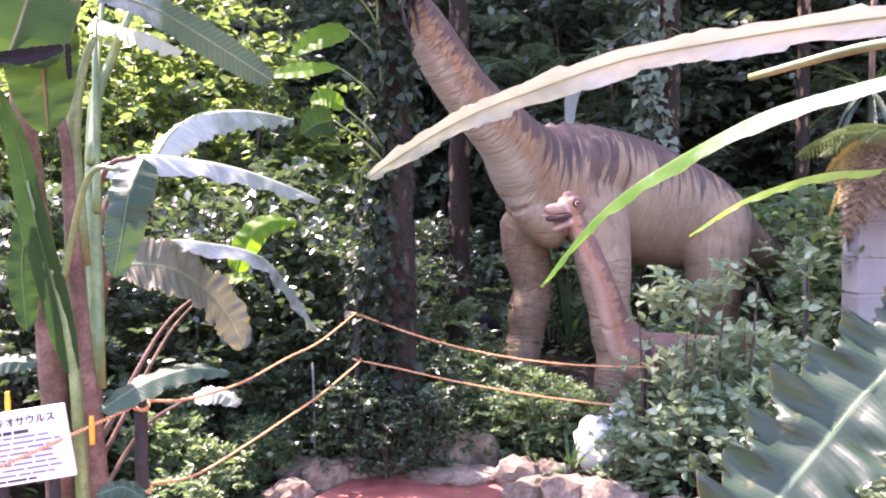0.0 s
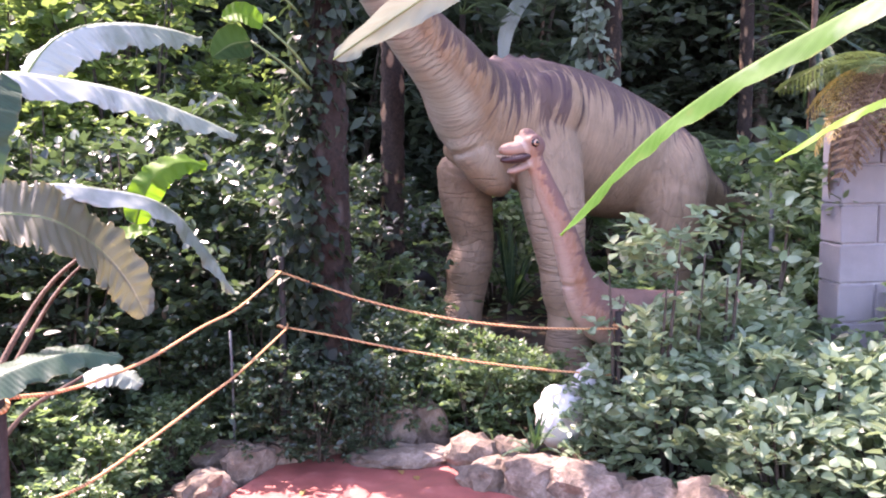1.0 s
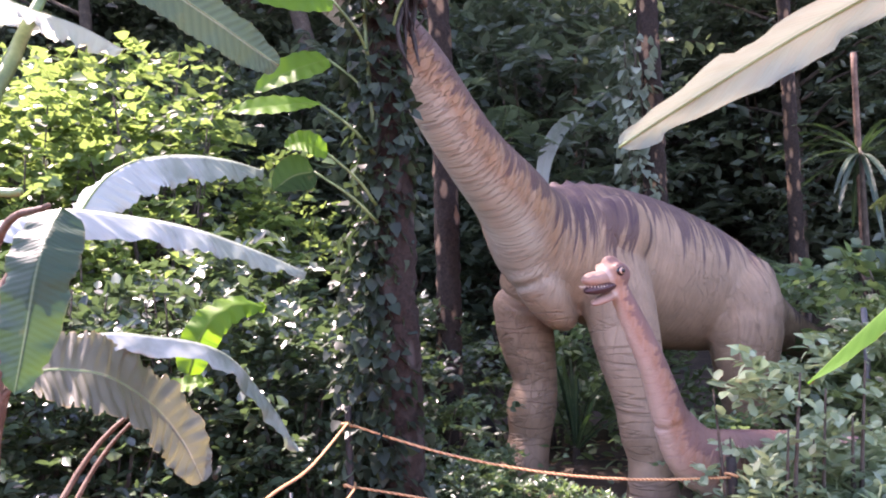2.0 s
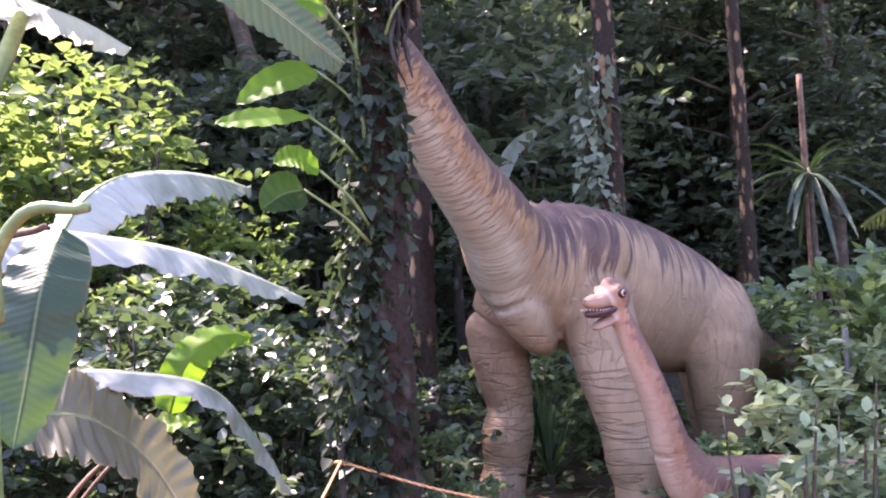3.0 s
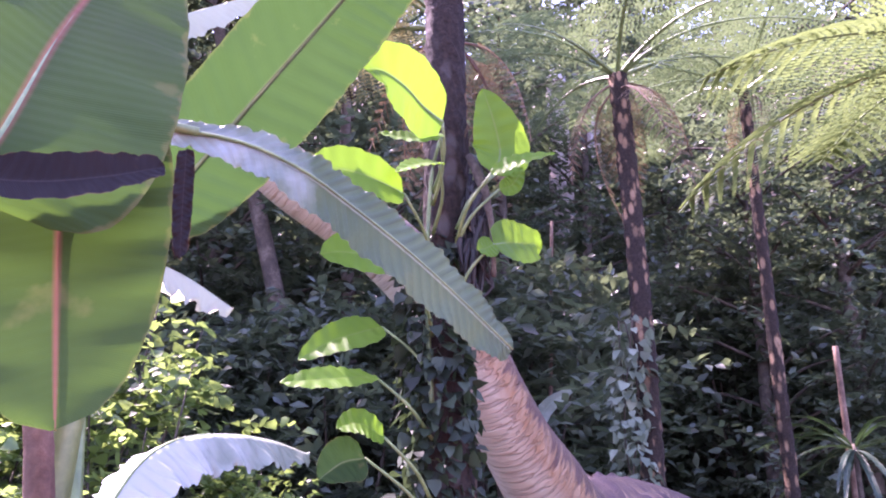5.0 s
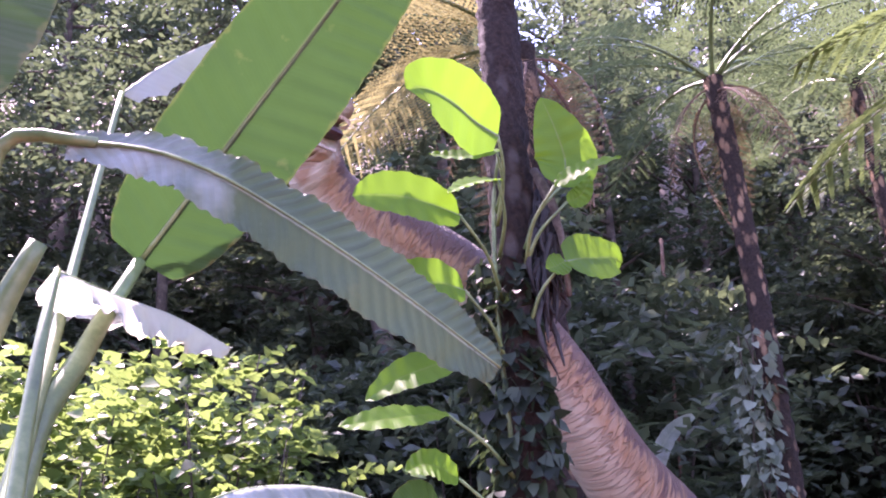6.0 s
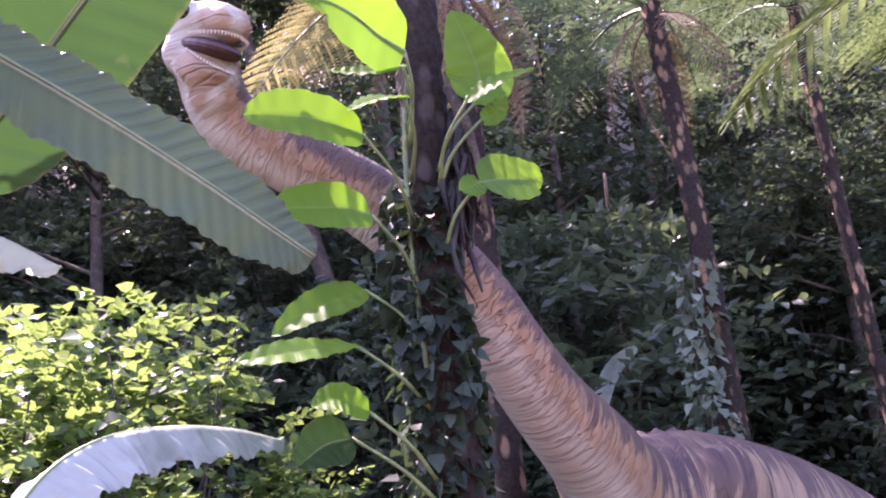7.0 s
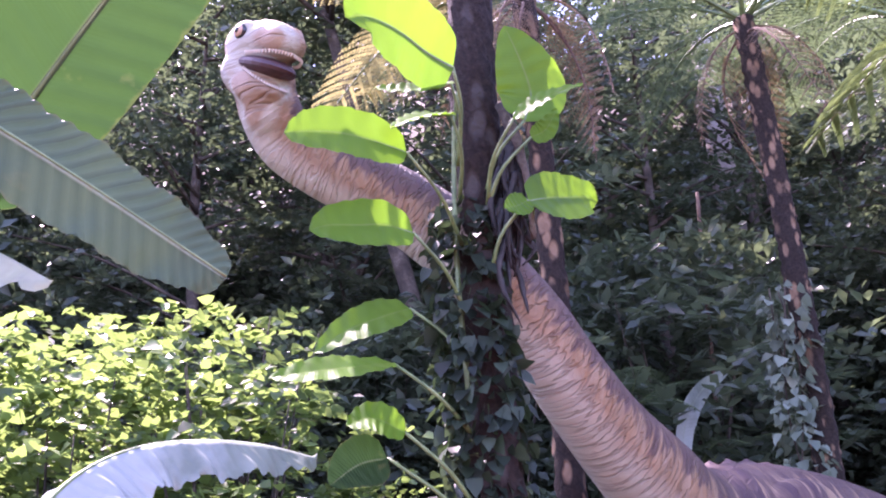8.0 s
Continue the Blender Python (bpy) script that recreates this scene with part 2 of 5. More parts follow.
    # creases also darkened in the colour, their shade painted along with the relief
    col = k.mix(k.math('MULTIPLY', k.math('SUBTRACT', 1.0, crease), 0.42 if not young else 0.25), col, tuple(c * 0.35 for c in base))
    vc = k.n("ShaderNodeTexVoronoi")
    vc.feature = 'DISTANCE_TO_EDGE'
    vc.inputs["Scale"].default_value = 7.0 if not young else 16.0
    warp = k.n("ShaderNodeMapping")
    warp.inputs["Scale"].default_value = (1.5, 1.5, 0.55)
    bend = k.n("ShaderNodeVectorMath", op='ADD')
    k.link(pos, bend.inputs[0])
    k.link(k.math('MULTIPLY', k.noise(6.0, 3), 0.22), bend.inputs[1])
    k.link(bend.outputs[0], warp.inputs[0])
    k.link(warp.outputs[0], vc.inputs["Vector"])
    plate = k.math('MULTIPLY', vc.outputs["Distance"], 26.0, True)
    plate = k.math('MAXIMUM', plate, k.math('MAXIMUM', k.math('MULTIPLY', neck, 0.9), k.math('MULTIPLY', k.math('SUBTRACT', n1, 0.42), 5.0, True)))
    # crack lines between plates get painted shade in the same dark tone
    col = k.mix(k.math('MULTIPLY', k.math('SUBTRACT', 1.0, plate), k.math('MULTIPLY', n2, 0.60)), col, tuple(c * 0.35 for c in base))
    crack = k.math('ADD', crack, k.math('MULTIPLY', plate, 0.8))
    k.done(col, 0.62, 0.35)
    h = k.math('ADD', k.math('MULTIPLY', wave.outputs["Fac"], 0.10), k.math('ADD', k.math('MULTIPLY', crack, 0.60), k.math('MULTIPLY', n3, 0.25)))
    k.bump(h, 0.85, 0.011 if not young else 0.004)
    return k.m


M_RED = red_path_material()
M_FTRUNK = fern_trunk_material("fern_trunk_dark", (0.060, 0.052, 0.046), 15)
M_FTRUNK_BROWN = fern_trunk_material("fern_trunk_brown", (0.23, 0.145, 0.088), 15)
M_ROPE = rope_material()
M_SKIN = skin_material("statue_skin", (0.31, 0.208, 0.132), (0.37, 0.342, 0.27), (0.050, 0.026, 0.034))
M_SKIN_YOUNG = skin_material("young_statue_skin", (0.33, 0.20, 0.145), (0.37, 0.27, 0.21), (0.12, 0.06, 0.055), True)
M_MOUTH = Mat("mouth").done((0.045, 0.016, 0.016), 0.5)
M_TOOTH = Mat("tooth").done((0.50, 0.42, 0.33), 0.45)
M_EYE = Mat("eye").done((0.42, 0.26, 0.17), 0.2)
M_PUPIL = Mat("pupil").done((0.012, 0.010, 0.010), 0.08)

L_DARK = leaf_material("leaf_dark", (0.018, 0.030, 0.018), (0.045, 0.075, 0.041), (0.105, 0.155, 0.085), (0.112, 0.190, 0.057), 0.25, 0.32, 0.6)
L_WOODS = leaf_material("leaf_woods", (0.022, 0.034, 0.022), (0.050, 0.072, 0.047), (0.105, 0.14, 0.09), (0.15, 0.21, 0.09), 0.34, 0.42, 0.5, 0.8)
L_BRIGHT = leaf_material("leaf_bright", (0.020, 0.040, 0.013), (0.070, 0.125, 0.036), (0.18, 0.255, 0.080), (0.27, 0.39, 0.09), 0.44, 0.42, 0.4, 1.4)
L_MID = leaf_material("leaf_mid", (0.036, 0.064, 0.032), (0.095, 0.150, 0.075), (0.21, 0.285, 0.150), (0.26, 0.40, 0.12), 0.38, 0.38, 0.5)
L_PALE = leaf_material("leaf_variegated", (0.085, 0.125, 0.068), (0.185, 0.255, 0.140), (0.42, 0.47, 0.33), (0.30, 0.40, 0.18), 0.3, 0.4, 0.5, 5.0)
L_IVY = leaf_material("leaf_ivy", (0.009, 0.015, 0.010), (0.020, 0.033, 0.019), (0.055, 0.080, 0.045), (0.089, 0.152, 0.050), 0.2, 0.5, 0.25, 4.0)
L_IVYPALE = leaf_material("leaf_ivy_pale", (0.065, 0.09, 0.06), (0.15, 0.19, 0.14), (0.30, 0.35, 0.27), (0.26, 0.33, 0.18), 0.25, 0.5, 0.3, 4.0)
L_FERN = leaf_material("leaf_fern", (0.040, 0.070, 0.026), (0.082, 0.128, 0.046), (0.15, 0.205, 0.078), (0.20, 0.27, 0.08), 0.38, 0.45, 0.4)
L_FERNDARK = leaf_material("leaf_fern_dark", (0.023, 0.043, 0.023), (0.050, 0.081, 0.046), (0.106, 0.145, 0.083), (0.171, 0.249, 0.093), 0.35, 0.45, 0.4)
L_FERNDRY = leaf_material("leaf_fern_dry", (0.055, 0.032, 0.021), (0.157, 0.099, 0.060), (0.319, 0.225, 0.124), (0.372, 0.247, 0.122), 0.35, 0.6, 0.3)
L_GOLD = leaf_material("leaf_gold", (0.11, 0.105, 0.048), (0.20, 0.19, 0.085), (0.31, 0.295, 0.14), (0.30, 0.28, 0.11), 0.36, 0.5, 0.3)
L_YELLOW = leaf_material("leaf_yellowing", (0.146, 0.084, 0.037), (0.354, 0.245, 0.089), (0.480, 0.418, 0.153), (0.568, 0.451, 0.139), 0.4, 0.5, 0.3)

B_GREEN = blade_material("blade_green", (0.036, 0.072, 0.020), (0.018, 0.040, 0.012), (0.10, 0.13, 0.06), (0.031, 0.084, 0.018), 0.36, 0.6, 24, spec=0.12, pleat=0.12)
B_GREY = blade_material("blade_grey_green", (0.100, 0.135, 0.070), (0.045, 0.068, 0.034), (0.25, 0.29, 0.18), (0.10, 0.17, 0.05), 0.06, 0.55, 34, 0.10, 0.14, 0.34, 0.24)
# silver tones carry sky sheen in the colour besides the leaf's pale wax
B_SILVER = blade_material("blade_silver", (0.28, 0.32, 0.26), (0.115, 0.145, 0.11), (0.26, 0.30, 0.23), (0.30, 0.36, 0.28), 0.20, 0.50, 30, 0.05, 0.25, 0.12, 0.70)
# whitish base and glow put sunlight into the colour of two leaves
B_PAINTED_SUN = blade_material("blade_painted_sun", (0.46, 0.50, 0.40), (0.30, 0.34, 0.24), (0.40, 0.44, 0.30), (0.62, 0.66, 0.50), 0.5, 0.5, 26, 0.05, 0.25, 0.08, 0.5)
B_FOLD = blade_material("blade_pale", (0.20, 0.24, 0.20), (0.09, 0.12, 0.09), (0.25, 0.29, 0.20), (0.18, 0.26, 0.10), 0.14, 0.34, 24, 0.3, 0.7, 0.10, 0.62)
B_DEEP = blade_material("blade_deep_green", (0.040, 0.085, 0.048), (0.020, 0.046, 0.026), (0.15, 0.21, 0.12), (0.09, 0.20, 0.04), 0.18, 0.45, 34, 0.2, 0.3, 0.08)
B_PLEAT = blade_material("blade_pleated", (0.038, 0.072, 0.044), (0.013, 0.030, 0.018), (0.12, 0.17, 0.10), (0.07, 0.15, 0.03), 0.12, 0.45, 13, 0.35, 0.35, 0.20)
B_OLIVE = blade_material("blade_olive", (0.15, 0.145, 0.090), (0.085, 0.085, 0.055), (0.28, 0.26, 0.17), (0.20, 0.20, 0.09), 0.2, 0.42, 40, 0.7, 0.5, 0.06)
B_LIME = blade_material("blade_lime", (0.12, 0.23, 0.020), (0.065, 0.15, 0.014), (0.17, 0.26, 0.05), (0.21, 0.42, 0.014), 0.44, 0.5, 7, 0.12, 0.2, 0.24)
B_MIDGREEN = blade_material("blade_mid_green", (0.060, 0.150, 0.022), (0.035, 0.095, 0.015), (0.12, 0.22, 0.05), (0.085, 0.25, 0.016), 0.40, 0.5, 30, spec=0.15, pleat=0.05, wax_sheen=0.42)
B_REDRIB = blade_material("blade_red_rib", (0.050, 0.092, 0.022), (0.028, 0.056, 0.015), (0.22, 0.085, 0.06), (0.065, 0.145, 0.018), 0.38, 0.6, 40, spec=0.12, pleat=0.05)
B_BLACK = blade_material("blade_dried", (0.026, 0.022, 0.022), (0.012, 0.010, 0.010), (0.03, 0.025, 0.025), (0.03, 0.02, 0.02), 0.02, 0.85, 20, spec=0.08)
M_STALK = rough_material("stalk_green", (0.045, 0.075, 0.025), (0.10, 0.15, 0.05), (0.20, 0.25, 0.10), 10.0, 0.45, 0.2, 0.003, 0.5)


# ---- building blocks ----
def mesh_ob(name, bm, mat, parent=None, smooth=True, label=""):
    me = bpy.data.meshes.new(name)
    bm.to_mesh(me)
    bm.free()
    for m in (mat if isinstance(mat, (list, tuple)) else [mat]):
        me.materials.append(m)
    if smooth:
        me.shade_smooth()
    ob = new(name, me)
    if parent:
        ob.parent = parent
    if label:
        ob["label"] = label
    return ob


def part(name, bm, mat, parent, label="", smooth=True):
    return mesh_ob(name, bm, mat, parent, smooth, label)


def thing(name, at, label, category, group="", kind=""):
    ob = new(name)
    ob.location = at
    ob.empty_display_size = 0.1
    return tagged(ob, label, category, group, kind)


def smooth_path(pts, n):
    """Catmull-Rom through points of any width, n samples in all."""
    p = np.array(pts, float)
    p = np.vstack([2 * p[0] - p[1], p, 2 * p[-1] - p[-2]])
    out = []
    segs = len(p) - 3
    for k in np.linspace(0, segs, n):
        i = min(int(k), segs - 1)
        t = k - i
        a, b, c, d = p[i:i + 4]
        out.append(0.5 * (2 * b + (c - a) * t + (2 * a - 5 * b + 4 * c - d) * t * t + (3 * b - a - 3 * c + d) * t ** 3))
    return np.array(out)


def tube(bm, pts, n=16, sides=10, lump=0.0, seed=0, flat=1.0, mat=0):
    """A closed tube along rows of x, y, z, radius (and a second radius for height)."""
    rows = smooth_path(pts, n)
    rng = random.Random(seed)
    rings = []
    for i, r in enumerate(rows):
        c = Vector(r[:3])
        t = Vector(rows[min(i + 1, n - 1)][:3]) - Vector(rows[max(i - 1, 0)][:3])
        t.normalize()
        up = Vector((0, 0, 1)) if abs(t.z) < 0.9 else Vector((0, -1, 0))
        s = t.cross(up).normalized()
        w = s.cross(t).normalized()
        rh = r[4] if len(r) > 4 else r[3] * flat
        ring = []
        for k in range(sides):
            a = 2 * math.pi * k / sides
            q = 1 + lump * (rng.random() - 0.5)
            ring.append(bm.verts.new(c + s * math.cos(a) * r[3] * q + w * math.sin(a) * rh * q))
        rings.append(ring)
    for a, b in zip(rings, rings[1:]):
        for k in range(sides):
            f = bm.faces.new((a[k], a[(k + 1) % sides], b[(k + 1) % sides], b[k]))
            f.material_index = mat
    bm.faces.new(rings[0][::-1]).material_index = mat
    bm.faces.new(rings[-1]).material_index = mat
    return rings


LEAF = np.array([(0, 0, 0), (-.27, .32, .07), (.27, .32, .07), (-.22, .68, .05), (.22, .68, .05), (0, 1, -.06), (0, .5, -.02)])
HEART = np.array([(0, .08, 0), (-.42, .12, .06), (.42, .12, .06), (-.36, .5, .05), (.36, .5, .05), (0, 1, -.08), (0, .45, -.03)])
NARROW = np.array([(0, 0, 0), (-.12, .3, .04), (.12, .3, .04), (-.10, .68, .02), (.10, .68, .02), (0, 1, -.08), (0, .5, 0)])
KITE = np.array([(0, 0, 0), (-.24, .45, .06), (.24, .45, .06), (0, 1, -.06)])
PINNULE = np.array([(0, 0, 0), (-.17, .35, .02), (.17, .35, .02), (0, 1, -.03)])
KITE_TRIS = np.array([(0, 3, 1), (0, 2, 3)])
LEAF_TRIS = np.array([(0, 1, 6), (0, 6, 2), (1, 3, 6), (6, 4, 2), (3, 5, 6), (6, 5, 4)])


def leaves_mesh(name, at, way, size, mat, shape=LEAF, seed=0, tilt=0.5):
    """One mesh of many small leaves at places (n, 3), growing along ways (n, 3)."""
    rng = np.random.default_rng(seed)
    n = len(at)
    y = way / np.maximum(np.linalg.norm(way, axis=1, keepdims=True), 1e-6)
    up = np.array([0, 0, 1.0]) + rng.normal(0, tilt, (n, 3))
    x = np.cross(y, up)
    x /= np.maximum(np.linalg.norm(x, axis=1, keepdims=True), 1e-6)
    z = np.cross(x, y)
    sz = np.broadcast_to(size, (n,))[:, None, None]
    v = at[:, None] + sz * (shape[None, :, 0:1] * x[:, None] + shape[None, :, 1:2] * y[:, None] + shape[None, :, 2:3] * z[:, None])
    own, per = (LEAF_TRIS, 7) if len(shape) == 7 else (KITE_TRIS, 4)
    tris = (own[None] + per * np.arange(n)[:, None, None]).reshape(-1)
    me = bpy.data.meshes.new(name)
    nv, nt = per * n, len(own) * n
    me.vertices.add(nv)
    me.vertices.foreach_set("co", v.reshape(-1).astype(np.float32))
    me.loops.add(3 * nt)
    me.loops.foreach_set("vertex_index", tris.astype(np.int32))
    me.polygons.add(nt)
    me.polygons.foreach_set("loop_start", np.arange(0, 3 * nt, 3, dtype=np.int32))
    me.update(calc_edges=True)
    me.materials.append(mat)
    me.shade_smooth()
    return me


def sprays(rng, n_twigs, per, root, spread, rise, length, droop=0.3):
    """Leaf places and ways along n_twigs arching twigs that start within spread of root."""
    at, way = [], []
    for _ in range(n_twigs):
        a = rng.uniform(0, 2 * math.pi)
        p = np.array(root) + rng.normal(0, 1, 3) * np.array(spread)
        d = np.array([math.cos(a), math.sin(a), rng.uniform(*rise)])
        d /= np.linalg.norm(d)
        ln = length * rng.uniform(0.6, 1.2)
        for k in range(per):
            f = (k + rng.uniform(0, 1)) / per
            q = p + d * ln * f + np.array([0, 0, -droop * ln * f * f])
            side = np.cross(d, [0, 0, 1.0]) * (1 if k % 2 else -1)
            at.append(q)
            way.append(d * 0.5 + side * 0.8 + np.array([0, 0, rng.uniform(-0.5, 0.3)]) + rng.normal(0, 0.25, 3))
    return np.array(at), np.array(way)


def part_mesh(name, me, parent, label=""):
    ob = new(name, me)
    ob.parent = parent
    if label:
        ob["label"] = label
    return ob


def kerb_y(x):
    """Front edge of the planted ground beyond the path."""
    return float(np.interp(x, [-1.3, -0.9, -0.5, -0.2, 0.1, 0.28, 0.36, 0.6, 0.9, 1.25, 1.5], [4.25, 4.4, 4.72, 4.82, 4.8, 4.68, 4.36, 4.26, 4.03, 3.5, 2.6]))


def gz(x, y):
    """Height of the ground."""
    z = 0.0
    f = min(max((y - 4.6) / 2.0, 0), 1)
    z += 0.22 * f * f * (3 - 2 * f)
    h = max(y - 9.5, 0)
    z += 0.055 * h * h if h < 5 else 1.375 + 1.0 * (h - 5)
    z = min(z, 24 + 0.02 * h)
    side = max(-x - 5.5, 0) + max(x - 6.5, 0)
    z += min(side * 0.25, 12) if y > -4 else 0
    return z


def ground():
    xs = np.concatenate([np.linspace(-900, -20, 12), np.linspace(-16, 16, 65), np.linspace(20, 900, 12)])
    ys = np.concatenate([np.linspace(-900, -12, 8), np.linspace(-8, 26, 86), np.linspace(32, 1200, 14)])
    bm = bmesh.new()
    g = []
    for y in ys:
        row = []
        for x in xs:
            near = abs(x) < 16 and 5.2 < y < 26
            jit = 0.05 * noise.noise((x * 1.3, y * 1.3, 0)) if near else 0
            row.append(bm.verts.new((x, y, gz(x, y) + jit)))
        g.append(row)
    for a, b in zip(g, g[1:]):
        for i in range(len(xs) - 1):
            bm.faces.new((a[i], a[i + 1], b[i + 1], b[i]))
    ob = mesh_ob("ground", bm, M_EARTH)
    tagged(ob, "dark damp earth with leaf litter under the planting", "ground", kind="structure")


def red_path():
    edge = [(-0.80, -6), (1.6, -6), (1.55, 2.0), (1.30, 3.2), (1.0, 3.85), (0.62, 4.12), (0.36, 4.28), (0.27, 4.58), (0.1, 4.76), (-0.2, 4.79), (-0.48, 4.70), (-0.72, 4.2), (-0.82, 3.6), (-0.86, 2.4)]
    bm = bmesh.new()
    top = [bm.verts.new((x, y, 0.03)) for x, y in edge]
    low = [bm.verts.new((x, y, -0.12)) for x, y in edge]
    bm.faces.new(top)
    for i in range(len(edge)):
        j = (i + 1) % len(edge)
        bm.faces.new((top[i], low[i], low[j], top[j]))
    bmesh.ops.recalc_face_normals(bm, faces=bm.faces)
    ob = mesh_ob("path", bm, M_RED, smooth=False)
    tagged(ob, "worn red-painted concrete garden path", "path", kind="structure")


def rock(name, at, size, seed, mat, label, category="stone", group="", turn=0.0, sub=3):
    bm = bmesh.new()
    bmesh.ops.create_icosphere(bm, subdivisions=sub, radius=1.0)
    off = Vector((seed * 3.7, seed * 1.3, seed * 2.1))
    for v in bm.verts:
        d = v.co.normalized()
        q = 1 + 0.26 * noise.noise(d * 1.1 + off) + 0.30 * abs(noise.noise(d * 2.3 + off)) + 0.20 * noise.noise(d * 4.6 + off) + 0.10 * noise.noise(d * 10 + off)
        sq = max(abs(d.x), abs(d.y), abs(d.z))
        v.co = d * q * (0.72 + 0.28 / sq)
        v.co = Vector((v.co.x * size[0], v.co.y * size[1], v.co.z * size[2]))
    ob = mesh_ob(name, bm, mat, None, mat is M_PALE)
    ob.matrix_world = pose(*at, 0, 0, turn)
    return tagged(ob, label, category, group)


ground()
red_path()


# ---- the dinosaur statues ----
def ball(bm, c, r, axis=(1, 0, 0), up=(0, 0, 1), seg=14, mat=0):
    """An ellipsoid: radii along axis, sideways and along up."""
    a = Vector(axis).normalized()
    s = a.cross(Vector(up)).normalized()
    w = s.cross(a)
    turn = Matrix((a, -s, w)).transposed().to_4x4()
    m = Matrix.Translation(c) @ turn @ Matrix.Diagonal((*r, 1))
    made = bmesh.ops.create_uvsphere(bm, u_segments=seg * 2, v_segments=seg, radius=1.0, matrix=m)
    for v in made["verts"]:
        for f in v.link_faces:
            f.material_index = mat


def cast(name, bm, voxel, rounds, spine, mat, extra):
    """Fuses the forms in bm into one skin, and adds the spine coordinates and the extra pieces."""
    rough = bpy.data.meshes.new(name + "_rough")
    bm.to_mesh(rough)
    bm.free()
    tmp = new(name + "_rough", rough)
    md = tmp.modifiers.new("fuse", 'REMESH')
    md.mode, md.voxel_size = 'VOXEL', voxel
    sm = tmp.modifiers.new("smooth", 'SMOOTH')
    sm.factor, sm.iterations = 0.5, rounds
    me = bpy.data.meshes.new_from_object(tmp.evaluated_get(bpy.context.evaluated_depsgraph_get()))
    bpy.data.objects.remove(tmp)
    b2 = bmesh.new()
    b2.from_mesh(me)
    for f in b2.faces:
        f.smooth = True
    extra(b2)
    me.clear_geometry()
    me.materials.clear()
    for m in mat:
        me.materials.append(m)
    b2.to_mesh(me)
    b2.free()
    me.name = name
    co = np.zeros(len(me.vertices) * 3, np.float32)
    me.vertices.foreach_get("co", co)
    co = co.reshape(-1, 3)
    sp = smooth_path([p[:3] for p in spine], 160)
    rad = smooth_path([[p[-1]] for p in spine], 160)[:, 0]
    run = np.concatenate([[0], np.cumsum(np.linalg.norm(np.diff(sp, axis=0), axis=1))])
    tang = np.gradient(sp, axis=0)
    tang /= np.linalg.norm(tang, axis=1, keepdims=True)
    us, vs = np.zeros(len(co), np.float32), np.zeros(len(co), np.float32)
    for i in range(0, len(co), 4000):
        d = co[i:i + 4000, None] - sp[None]
        j = (np.linalg.norm(d, axis=2) - rad[None]).argmin(1)
        off = d[np.arange(len(j)), j]
        us[i:i + 4000] = run[j] + (off * tang[j]).sum(1)
        up = np.array([0, 0, 1.0]) - tang[j] * tang[j][:, 2:3]
        up /= np.linalg.norm(up, axis=1, keepdims=True)
        vs[i:i + 4000] = np.clip((off * up).sum(1) / rad[j], -1.6, 1.3)
    for key, vals in (("spine_u", us), ("spine_v", vs)):
        me.attributes.new(key, 'FLOAT', 'POINT').data.foreach_set("value", vals)
    return new(name, me)


def tooth_row(bm, pts, down, size, n, mat):
    row = smooth_path(pts, n)
    for p in row:
        m = Matrix.Translation(p) @ Vector(down).to_track_quat('Z', 'Y').to_matrix().to_4x4()
        made = bmesh.ops.create_cone(bm, segments=6, radius1=size * 0.42, radius2=size * 0.08, depth=size, cap_ends=True, matrix=m)
        for v in made["verts"]:
            for f in v.link_faces:
                f.material_index = mat


